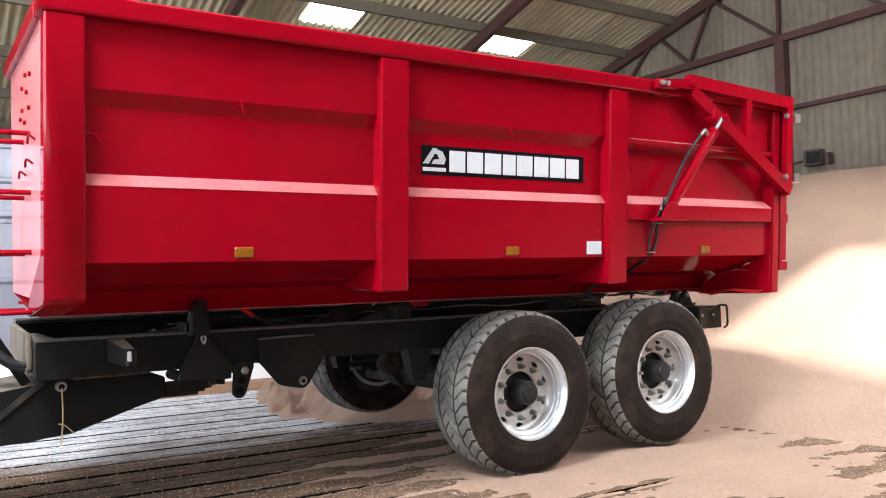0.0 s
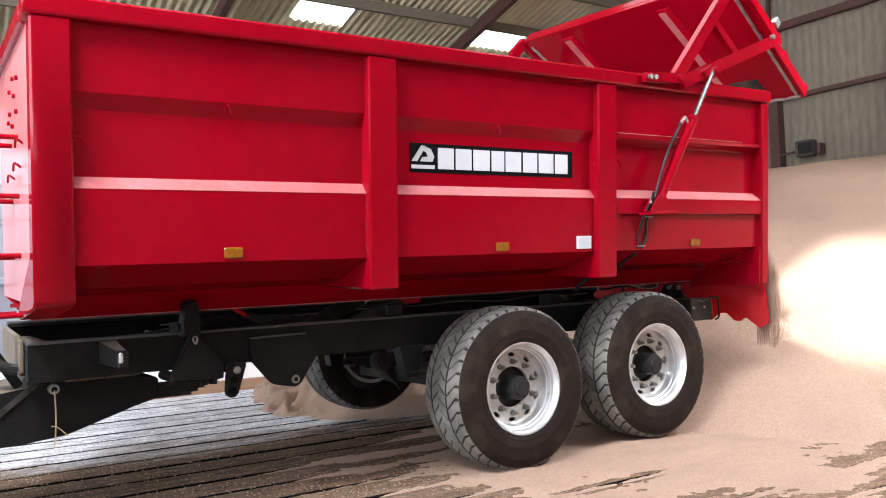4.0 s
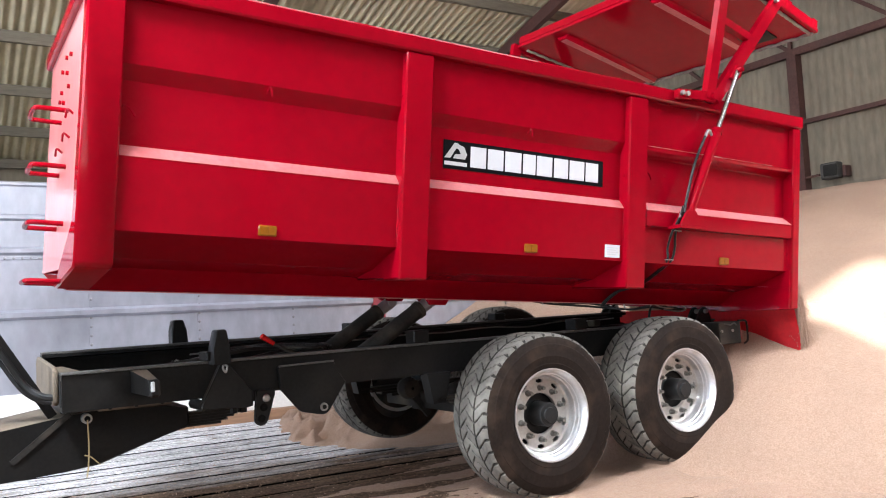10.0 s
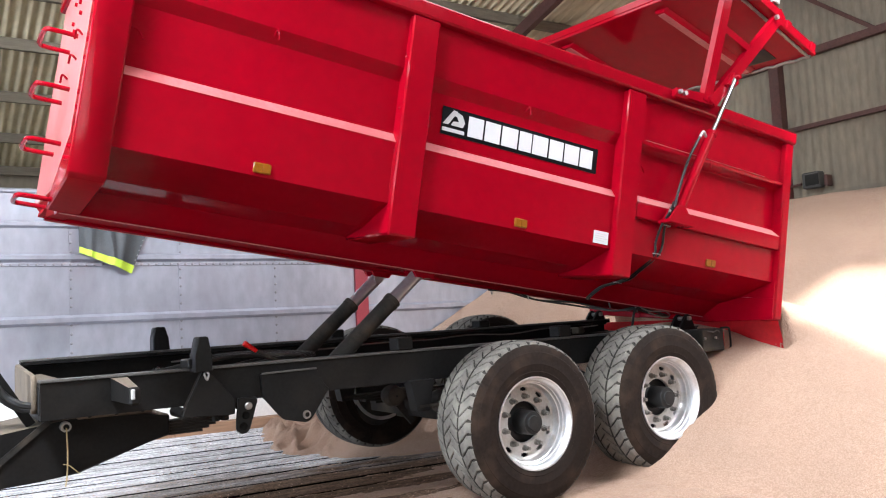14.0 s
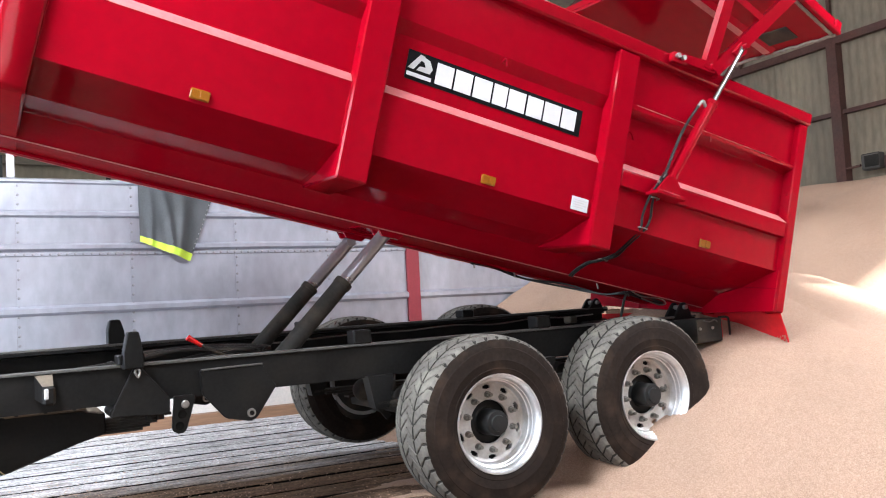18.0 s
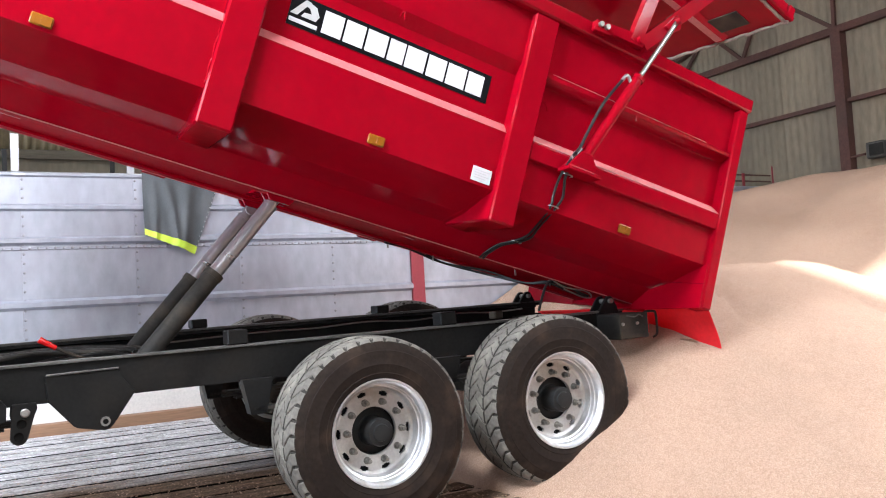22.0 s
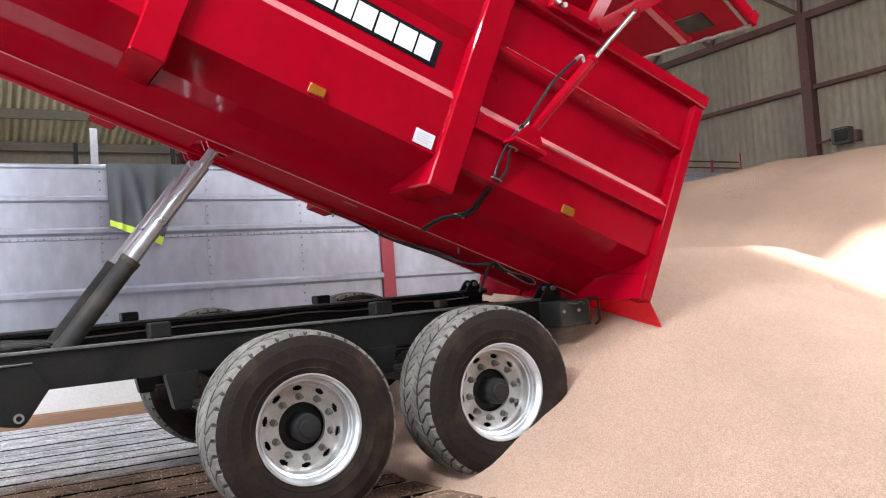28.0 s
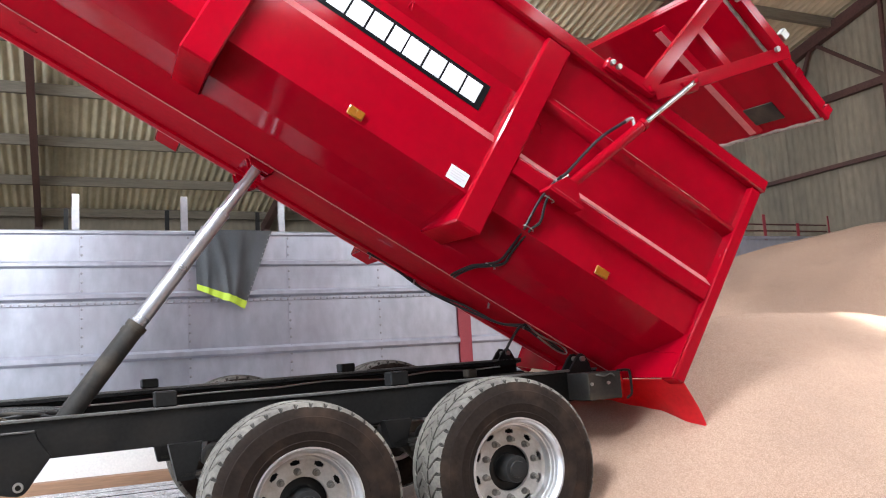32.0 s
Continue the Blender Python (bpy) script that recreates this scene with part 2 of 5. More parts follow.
def plank_material():
    """Grey timber strewn with chaff, browner on the near side: dirty from wheels and feet, with the trailer's shade
    painted in.
    """
    m = bpy.data.materials.new("floor_plank")
    n, l, b = nodes_of(m)
    geo, sep = n.new("ShaderNodeNewGeometry"), n.new("ShaderNodeSeparateXYZ")
    l.new(geo.outputs["Position"], sep.inputs[0])
    place = n.new("ShaderNodeMapping")
    place.inputs["Scale"].default_value = (0.55, 1.6, 1.0)
    l.new(geo.outputs["Position"], place.inputs[0])

    def noise_tex(scale, detail, vector):
        t = n.new("ShaderNodeTexNoise")
        t.inputs["Scale"].default_value, t.inputs["Detail"].default_value = scale, detail
        l.new(vector, t.inputs["Vector"])
        return t.outputs[0]

    def span(value, a, b2, lo, hi):
        t = n.new("ShaderNodeMapRange")
        for k, v in zip(("From Min", "From Max", "To Min", "To Max"), (a, b2, lo, hi)):
            t.inputs[k].default_value = v
        l.new(value, t.inputs[0])
        return t.outputs[0]

    def maths(kind, p, q):
        t = n.new("ShaderNodeMath")
        t.operation = kind
        l.new(p, t.inputs[0]), l.new(q, t.inputs[1])
        return t.outputs[0]
    chaff = n.new("ShaderNodeTexVoronoi")
    chaff.inputs["Scale"].default_value = 95
    l.new(geo.outputs["Position"], chaff.inputs["Vector"])
    lum = n.new("ShaderNodeSeparateColor")
    l.new(chaff.outputs["Color"], lum.inputs[0])
    speck = maths("MULTIPLY", span(lum.outputs[0], 0.0, 1.0, 0.45, 1.35), span(noise_tex(9.0, 6, place.outputs[0]), 0.3, 0.7, 0.5, 1.25))
    # brown by place: trodden soil, and the trailer's shade put into the colour
    dirt_shade = maths("ADD", span(sep.outputs["Y"], 3.3, 1.7, -0.22, 0.42), noise_tex(1.3, 7, place.outputs[0]))
    dirt_shade = maths("ADD", dirt_shade, span(sep.outputs["X"], -2.7, -1.3, 0.02, 0.0))
    dirt_shade = span(dirt_shade, 0.42, 0.80, 0.0, 1.0)
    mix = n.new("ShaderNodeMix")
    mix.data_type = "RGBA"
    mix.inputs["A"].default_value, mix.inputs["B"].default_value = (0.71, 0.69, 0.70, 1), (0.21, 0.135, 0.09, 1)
    l.new(dirt_shade, mix.inputs[0])
    info = n.new("ShaderNodeObjectInfo")
    sc = n.new("ShaderNodeVectorMath")
    sc.operation = "SCALE"
    l.new(mix.outputs["Result"], sc.inputs[0])
    l.new(maths("MULTIPLY", speck, span(info.outputs["Random"], 0, 1, 0.85, 1.12)), sc.inputs["Scale"])
    l.new(sc.outputs[0], b.inputs["Base Color"])
    b.inputs["Roughness"].default_value = 0.8
    b.inputs["Specular IOR Level"].default_value = 0.05
    bp = n.new("ShaderNodeBump")
    bp.inputs["Strength"].default_value, bp.inputs["Distance"].default_value = 0.8, 0.008
    l.new(speck, bp.inputs["Height"]), l.new(bp.outputs[0], b.inputs["Normal"])
    return m


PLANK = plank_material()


def rubber(name, colour, dusty, amount):
    m = surface(name, colour, 0.75, spread=0.35, scale=5, fine=45, bump=0.25, stain=dusty, stain_amount=amount, stain_scale=5, gloss=0.10)
    return m


SIDEWALL = rubber("dusty_tyre_sidewall", (0.017, 0.0115, 0.009), (0.060, 0.037, 0.025), 0.5)
TREAD = rubber("worn_tyre_tread", (0.128, 0.117, 0.103), (0.27, 0.25, 0.215), 0.6)
GROOVE = rubber("dark_tyre_groove", (0.030, 0.027, 0.024), (0.085, 0.073, 0.06), 0.45)

skylight = bpy.data.materials.new("translucent_sheet")
sn, sl, sb = nodes_of(skylight)
sb.inputs["Base Color"].default_value = (0.9, 0.92, 0.9, 1)
sb.inputs["Emission Color"].default_value = (0.95, 0.98, 1.0, 1)
sb.inputs["Emission Strength"].default_value = 5.0

# ---- building blocks ----
SHAPED = {}  # how all parts of a thing are leaned
ORIGIN = {}  # where a part's own zero lies in its thing's space


def box(bm, x0, x1, y0, y1, z0, z1, bevel=0.0):
    v = [bm.verts.new((x, y, z)) for x in (x0, x1) for y in (y0, y1) for z in (z0, z1)]
    f = [bm.faces.new([v[i] for i in q]) for q in ((0, 1, 3, 2), (4, 6, 7, 5), (0, 4, 5, 1), (2, 3, 7, 6), (0, 2, 6, 4), (1, 5, 7, 3))]
    if bevel:
        bmesh.ops.bevel(bm, geom=list({e for q in f for e in q.edges}), offset=bevel, segments=1, affect="EDGES")
    return bm


def prism(bm, poly, axis, a0, a1, bevel=0.0):
    """A flat outline drawn in the two other axes, pulled along the axis from a0 to a1."""
    def at(p, a):
        return {"x": (a, p[0], p[1]), "y": (p[0], a, p[1]), "z": (p[0], p[1], a)}[axis]
    lo, hi = [bm.verts.new(at(p, a0)) for p in poly], [bm.verts.new(at(p, a1)) for p in poly]
    k = len(poly)
    f = [bm.faces.new(lo[::-1]), bm.faces.new(hi)] + [bm.faces.new((lo[i], lo[(i + 1) % k], hi[(i + 1) % k], hi[i])) for i in range(k)]
    if bevel:
        bmesh.ops.bevel(bm, geom=list({e for q in f for e in q.edges}), offset=bevel, segments=1, affect="EDGES")
    return bm


def rod(bm, p0, p1, r0, r1=None, n=14):
    p0, p1, r1 = Vector(p0), Vector(p1), r0 if r1 is None else r1
    q = (p1 - p0).to_track_quat("Z", "Y")
    rings = [[bm.verts.new(p + q @ Vector((r * math.cos(i * math.tau / n), r * math.sin(i * math.tau / n), 0))) for i in range(n)] for p, r in ((p0, r0), (p1, r1))]
    bm.faces.new(rings[0][::-1]), bm.faces.new(rings[1])
    for i in range(n):
        bm.faces.new((rings[0][i], rings[0][(i + 1) % n], rings[1][(i + 1) % n], rings[1][i]))
    return bm


def bar(bm, p0, p1, w, h, side=(0, 1, 0)):
    """A square bar from p0 to p1, w wide along side and h deep."""
    p0, p1, s = Vector(p0), Vector(p1), Vector(side).normalized()
    u = (p1 - p0).cross(s).normalized() * (h / 2)
    s = s * (w / 2)
    a = [[bm.verts.new(p + i * s + j * u) for i, j in ((-1, -1), (1, -1), (1, 1), (-1, 1))] for p in (p0, p1)]
    bm.faces.new(a[0][::-1]), bm.faces.new(a[1])
    for i in range(4):
        bm.faces.new((a[0][i], a[0][(i + 1) % 4], a[1][(i + 1) % 4], a[1][i]))
    return bm


def smooth_line(points, steps=6):
    pts = [Vector(p) for p in points]
    pts = [pts[0] * 2 - pts[1]] + pts + [pts[-1] * 2 - pts[-2]]
    out = []
    for a, b, c, d in zip(pts, pts[1:], pts[2:], pts[3:]):
        for k in range(steps):
            u = k / steps
            out.append(0.5 * ((2 * b) + (c - a) * u + (2 * a - 5 * b + 4 * c - d) * u * u + (3 * b - a - 3 * c + d) * u ** 3))
    return out + [pts[-2]]


def tube(bm, points, r, n=8, steps=6):
    pts = smooth_line(points, steps)
    rings = []
    for i, p in enumerate(pts):
        d = (pts[min(i + 1, len(pts) - 1)] - pts[max(i - 1, 0)]).normalized()
        u = d.cross(Vector((0.13, 0.31, 0.94))).normalized()
        w = d.cross(u)
        rings.append([bm.verts.new(p + r * (u * math.cos(k * math.tau / n) + w * math.sin(k * math.tau / n))) for k in range(n)])
    for a, b in zip(rings, rings[1:]):
        for k in range(n):
            bm.faces.new((a[k], a[(k + 1) % n], b[(k + 1) % n], b[k]))
    bm.faces.new(rings[0][::-1]), bm.faces.new(rings[-1])
    return bm


def revolve(bm, profile, n=64, shut=False):
    """A profile of (radius, y) turned about the y axis."""
    rings = [[bm.verts.new((r * math.cos(i * math.tau / n), y, r * math.sin(i * math.tau / n))) for i in range(n)] for r, y in profile]
    for a, b in zip(rings, rings[1:]):
        for i in range(n):
            bm.faces.new((a[i], b[i], b[(i + 1) % n], a[(i + 1) % n]))
    if shut:
        bm.faces.new(rings[0]), bm.faces.new(rings[-1][::-1])
    return bm


def finish(name, bm, material, soft_angle=35):
    bmesh.ops.recalc_face_normals(bm, faces=bm.faces)
    me = bpy.data.meshes.new(name)
    bm.to_mesh(me)
    bm.free()
    for m in material if isinstance(material, (list, tuple)) else (material,):
        me.materials.append(m)
    if soft_angle:
        for p in me.polygons:
            p.use_smooth = True
        me.set_sharp_from_angle(angle=radians(soft_angle))
    return me


def part(name, bm, material, parent, label="", soft_angle=35):
    """Links a bmesh, drawn in the thing's space, as one part under a thing or a part."""
    off = ORIGIN.get(parent, Vector((0, 0, 0)))
    top = parent
    while top.parent and top not in SHAPED:
        top = top.parent
    if top in SHAPED:
        SHAPED[top](bm)
    if off.length:
        bmesh.ops.translate(bm, verts=bm.verts, vec=-off)
    ob = new(name, finish(name, bm, material, soft_angle))
    ob.parent = parent
    if label:
        tagged(ob, label)
    return ob


def again(ob, name, parent, place):
    """One more piece on the same mesh."""
    o = new(name, ob.data)
    o.parent = parent
    o.matrix_basis = place if isinstance(place, Matrix) else Matrix.Translation(place)
    return o


def thing(name, bm, material, label, category, group="", kind="", soft_angle=35):
    return tagged(new(name, finish(name, bm, material, soft_angle)), label, category, group, kind)


def root(name, label, category, place=(0, 0, 0), group="", kind=""):
    e = new(name)
    e.location = place
    e.empty_display_size = 0.2
    return tagged(e, label, category, group, kind)


B = bmesh.new

WALLSHEET = surface("weathered_wall_sheet", (0.215, 0.180, 0.130), 0.85, spread=0.28, scale=0.8, fine=12, bump=0.25, stain=(0.10, 0.085, 0.07), stain_amount=0.6, stain_scale=0.7,
                    stretch=(1, 1, 0.35), vary=0.16)

# ---- the shed ----
X0, X1, Y0, Y1 = -12.0, 9.0, -9.0, 13.6   # inside faces
EAVE, PITCH, RIDGE_Y = 4.42, 0.2547, 2.3


def roof_z(y):
    return EAVE + PITCH * ((Y1 - y) if y > RIDGE_Y else (y - Y0))


def shed():
    ground = thing("ground", box(B(), -300, 300, -300, 300, -0.6, -0.145), CONCRETE, "bare grey yard and concrete base under the shed", "ground", kind="structure")
    ground.location.z = 0.0
    floor = root("floor", "slatted timber drying floor with dark gaps, dusted with grain", "floor", kind="structure")
    part("floor_base", box(B(), X0, X1, Y0, 5.5, -0.14, -0.1), PIT, floor)
    # far side of the walling
    thing("pavement", box(B(), X0, X1, 5.78, Y1, -0.098, 0.0), CONCRETE, "plain concrete floor behind the metal walling", "floor", kind="structure")

    def wall_with_opening(name, axis, at, lo, hi, top, o0, o1, otop, out):
        bm = B()
        a, b = (at, at + out) if out > 0 else (at + out, at)
        for u0, u1, z0, z1 in ((lo, o0, 0, top), (o1, hi, 0, top), (o0, o1, otop, top)):
            if axis == "x":
                box(bm, a, b, u0, u1, z0 - 0.1, z1)
            else:
                box(bm, u0, u1, a, b, z0 - 0.1, z1)
        return thing(name, bm, SHEET, "unseen weathered grey fibre cement shed wall with a wide doorway", "wall", kind="structure")

    wall_with_opening("wall_west", "x", X0, Y0 - 0.2, Y1 + 0.2, 4.5, -5.5, 3.5, 4.3, -0.2)
    # unseen near wall, its doorway sized by the fill it lets in
    wall_with_opening("wall_south", "y", Y0, X0, X1, EAVE + 0.02, -8.0, -3.4, 4.2, -0.2)
    thing("wall_north", box(B(), X0, X1, Y1, Y1 + 0.2, -0.1, EAVE + 0.05), SHEET, "weathered grey fibre cement shed wall", "wall", kind="structure")
    # gable over the front doorway
    thing("wall_gable", prism(B(), [(Y0 - 0.2, 4.5), (Y1 + 0.2, 4.5), (RIDGE_Y, roof_z(RIDGE_Y) + 0.1)], "x", X0 - 0.2, X0), SHEET,
          "weathered grey gable of the shed", "wall", kind="structure")

    # end wall: upright corrugated sheets
    east = root("wall_east", "tall end wall of stained corrugated cement sheets", "wall", kind="structure")
    wide, count = 1.0273, 22
    for s in range(count):
        for z0, z1 in ((-0.1, 3.02), (2.96, None)):
            bm = B()
            cols = []
            for i in range(43):
                y = Y0 + wide * s + (wide + 0.03) * i / 42
                x = X1 + 0.007 * math.sin(y / 0.146 * math.tau) + 0.006 * math.sin(s * 12.9) + (0.012 if z1 else 0.0) + 0.004 * (s % 2)
                cols.append([bm.verts.new((x, min(y, Y1), z)) for z in (z0, z1 if z1 else roof_z(min(y, Y1)) + 0.06)])
            for a, b in zip(cols, cols[1:]):
                bm.faces.new((a[0], b[0], b[1], a[1]))
            part("sheet", bm, WALLSHEET, east, soft_angle=60)
    thing("wall_east_back", box(B(), X1 + 0.1, X1 + 0.25, Y0 - 0.2, Y1 + 0.2, -0.1, 7.6), SHEET, "outer face of the end wall", "wall", kind="structure")

    # roof: corrugated sheets on purlins, one opening near the ridge for the sun
    bm = B()
    n = int((X1 - X0) / 0.146 * 6)
    hole = (1.0, 3.1, -3.1, -1.05)
    for ys in ([Y1 + 0.3, 10.6, 8.0, 5.2, RIDGE_Y], [RIDGE_Y, 0.4, hole[3], hole[2], -6.0, Y0 - 0.3]):
        cols = []
        for i in range(n + 1):
            x = X0 + (X1 - X0) * i / n
            cols.append([bm.verts.new((x, y, roof_z(y) + 0.10 + 0.034 * math.sin(x / 0.146 * math.tau))) for y in ys])
        for i, (a, b) in enumerate(zip(cols, cols[1:])):
            x = X0 + (X1 - X0) * (i + 0.5) / n
            for k in range(len(ys) - 1):
                if hole[0] < x < hole[1] and abs(ys[k] - hole[3]) < 0.01:
                    continue
                bm.faces.new((a[k], b[k], b[k + 1], a[k + 1]))
    thing("ceiling", bm, ROOFSHEET, "corrugated cream cement roof sheets, stained with age", "roof", kind="structure", soft_angle=60)

    # translucent sheets set into the far slope
    def roof_light(xa, xb, ya, yb):
        bm = B()
        k = int((xb - xa) / 0.146 * 6)
        cols = []
        for i in range(k + 1):
            x = xa + (xb - xa) * i / k
            cols.append([bm.verts.new((x, y, roof_z(y) + 0.07 + 0.024 * math.sin(x / 0.146 * math.tau))) for y in (ya, yb)])
        for a, b in zip(cols, cols[1:]):
            bm.faces.new((a[0], b[0], b[1], a[1]))
        return thing("roof_light", bm, skylight, "translucent corrugated roof light, white with daylight", "roof light", group="roof lights", soft_angle=60)
    for x in (-9.4, -5.5, -1.6, 2.06, 5.72):
        roof_light(x, x + 0.95, 7.95, 8.55)
        roof_light(x, x + 0.95, -0.4, 0.7)
        roof_light(x, x + 0.95, -6.4, -4.6)

    # purlins and rafters
    ys = [13.35, 12.0, 10.55, 9.0, 7.72, 6.45, 5.1, 3.8, 2.6, 1.4, 0.1, -5.2, -6.5, -7.9]
    for y in ys:
        z = roof_z(y)
        tagged(thing("purlin", box(B(), X0, X1 - 0.05, y - 0.04, y + 0.04, z - 0.11, z + 0.06), OLDWOOD, "old grey timber roof purlin", "purlin", group="purlins"), "")
    for x in (-7.9, -3.75, 0.75, 5.25):
        f = root("roof_frame", "oxide-red steel roof frame of the shed", "roof frame", (x, 0, 0), group="roof frames")
        for name, ya, yb in (("rafter", Y1 - 0.05, RIDGE_Y), ("rafter", Y0 + 0.05, RIDGE_Y)):
            part(name, bar(B(), (0, ya, roof_z(ya) - 0.22), (0, yb, roof_z(yb) - 0.22), 0.11, 0.2, (1, 0, 0)), RUSTRED, f)
        part("column", box(B(), -0.07, 0.07, Y1 - 0.25, Y1 - 0.05, -0.05, EAVE - 0.1), RUSTRED, f)
        part("column", box(B(), -0.07, 0.07, Y0 + 0.05, Y0 + 0.25, -0.05, EAVE - 0.1), RUSTRED, f)

    # steel frame of the end wall
    f = root("gable_frame", "oxide-red steel gable truss and rails against the end wall", "wall frame")
    xw = X1 - 0.1
    for ya, yb in ((Y1 - 0.1, RIDGE_Y), (Y0 + 0.1, RIDGE_Y)):
        part("rafter", bar(B(), (xw, ya, roof_z(ya) - 0.12), (xw, yb, roof_z(yb) - 0.12), 0.12, 0.2, (1, 0, 0)), RUSTRED, f)
    part("tie", box(B(), xw - 0.05, xw + 0.05, Y0 + 0.1, Y1 - 0.1, 5.20, 5.32), RUSTRED, f)
    for z, h in ((4.02, 0.07), (2.75, 0.07), (1.4, 0.07)):
        part("rail", box(B(), xw - 0.02, xw + 0.06, Y0, Y1, z, z + h), RUSTRED, f)
    for y in (4.15, -0.4, -5.0, 8.9):
        part("post", box(B(), xw - 0.08, xw + 0.08, y - 0.09, y + 0.09, -0.05, 5.2), RUSTRED, f)
    for (ya, za), (yb, zb) in (((7.7, 5.3), (6.9, 6.05)), ((6.9, 6.05), (6.1, 5.3)), ((6.1, 5.3), (5.55, 6.35)), ((5.55, 6.35), (4.2, 5.3)), ((4.2, 5.3), (4.15, 6.7)), ((4.15, 6.7), (2.4, 5.3))):
        part("strut", bar(B(), (xw, ya, za), (xw, yb, zb), 0.05, 0.06, (1, 0, 0)), RUSTRED, f)

    # weathered metal box on the end wall
    b = root("wall_box", "small grey weathered metal box on the end wall", "wall box", (X1 - 0.12, 3.6, 3.0))
    part("case", box(B(), -0.12, 0.06, -0.15, 0.15, 0.02, 0.28, 0.02), GREY_FLANGE, b)
    part("lid", box(B(), -0.145, -0.122, -0.16, 0.08, 0.06, 0.24, 0.01), DUSTY_BLACK, b)
    part("bracket", box(B(), -0.1, 0.06, -0.28, -0.222, 0.02, 0.2, 0.01), RUSTRED, b)
    part("conduit", rod(B(), (-0.02, 0.22, 0.12), (-0.02, 0.62, 0.1), 0.02), RUSTRED, b)


shed()


# ---- the metal walling ----
WALL_Y = 5.7
SEAMS = [-8.67, -7.3, -5.95, -4.55, -3.15, -1.98, -0.77, 0.42]


def walling():
    w = root("metal_walling", "riveted aluminium grain walling, dull and faintly stained", "wall", kind="structure")
    xs = [X0] + SEAMS + [1.56]
    rows = [(0.55, 1.40), (1.40, 2.05), (2.05, 2.47), (2.47, 2.84)]
    for i, (a, b) in enumerate(zip(xs, xs[1:])):
        for z0, z1 in rows:
            part("sheet", box(B(), a + 0.0008, b - 0.0008, WALL_Y - 0.004 * (i % 2), WALL_Y + 0.03, z0 + 0.001, z1 - 0.001), ALU, w)
    for a, b in ((1.74, 4.0), (4.0, 6.4), (6.4, X1 - 0.05)):
        for z0, z1 in rows:
            part("sheet", box(B(), a + 0.003, b - 0.003, WALL_Y + 0.02, WALL_Y + 0.05, z0 + 0.002, z1 - 0.002), ALU, w)
    # pressed ribs that run along it
    for z, h, d in ((1.40, 0.055, 0.06), (2.10, 0.045, 0.05), (2.47, 0.04, 0.05), (2.84, 0.03, 0.03)):
        for a, b, y in ((X0, 1.56, WALL_Y), (1.74, X1 - 0.05, WALL_Y + 0.02)):
            poly = [(y - 0.004, z - h), (y - d, z - h * 0.45), (y - d, z + h * 0.45), (y - 0.004, z + h)]
            part("rib", prism(B(), poly, "x", a, b), ALU, w)
    part("rib", prism(B(), [(WALL_Y - 0.006, 2.0), (WALL_Y - 0.02, 2.005), (WALL_Y - 0.02, 2.035), (WALL_Y - 0.006, 2.04)], "x", X0, 1.56), ALU, w)
    # rivets
    bm = B()
    bmesh.ops.create_icosphere(bm, subdivisions=1, radius=0.017)
    bmesh.ops.scale(bm, vec=(1, 0.6, 1), verts=bm.verts)
    first = None
    made = 0
    spots = []
    for x in SEAMS[2:]:
        z = 0.62
        while z < 2.82:
            spots.append((x + 0.022, WALL_Y - 0.006, z))
            z += 0.103
    x = -4.6
    while x < 1.5:
        spots.append((x, WALL_Y - 0.022, 2.02))
        x += 0.085
    for sp in spots:
        if first is None:
            first = part("rivet", bm, RIVET, w)
            first.location = sp
        else:
            again(first, "rivet", w, sp)
    # cream base and timber kerb
    thing("baseboard", box(B(), X0, X1 - 0.05, WALL_Y - 0.02, WALL_Y + 0.07, -0.05, 0.55), CONCRETE, "cream painted concrete base of the walling", "wall base", kind="structure")
    k = root("trim", "brown timber kerb along the foot of the walling", "kerb", kind="structure")
    for a, b in ((X0, -5.2), (-5.2, -0.9), (-0.9, 3.4), (3.4, X1 - 0.06)):
        part("board", box(B(), a + 0.003, b - 0.003, 5.50, WALL_Y - 0.025, -0.05, 0.115, 0.006), TIMBER, k)
    post = root("wall_post", "red oxide steel post between two lengths of walling", "post", (1.65, WALL_Y, 0))
    part("web", box(B(), -0.075, 0.075, -0.02, 0.06, -0.05, 2.95), REDPOST, post)
    part("flange", box(B(), -0.09, 0.09, -0.05, -0.022, -0.05, 2.95), REDPOST, post)
    # bare uprights and struts behind that rise over the top edge
    for x in (-4.35, -3.19, -1.99, -0.80, 0.4):
        u = root("wall_upright", "galvanised upright behind the walling", "upright", (x, WALL_Y + 0.08, 0), group="wall uprights")
        part("channel", box(B(), -0.04, 0.04, -0.02, 0.03, -0.05, 3.3), RAMSTEEL, u)
    for x in (-3.29, -2.18, -1.09, 0.05):
        u = root("wall_stay", "thin dark steel stay behind the walling", "stay", (x, WALL_Y + 0.14, 0), group="wall stays")
        part("bar", box(B(), -0.025, 0.025, -0.01, 0.02, -0.05, 3.14), BLACK, u)
    # rail on the far length of walling
    r = root("wall_rail", "thin oxide-red guard rail on top of the walling", "rail", (0, WALL_Y + 0.04, 0))
    for z in (3.06, 2.95):
        part("bar", box(B(), 2.0, X1 - 0.06, -0.012, 0.012, z, z + 0.024), RUSTRED, r)
    for k in range(9):
        x = 2.8 + 0.775 * k
        part("post", box(B(), x - 0.03, x + 0.03, -0.025, -0.0125, 2.80, 3.10 if k % 2 else 3.24), REDPOST, r)
    # canvas that hangs over the top
    c = root("canvas_flap", "grey canvas with a lime green hem, hung over the walling", "canvas", (-1.42, WALL_Y - 0.055, 0))
    bm = B()
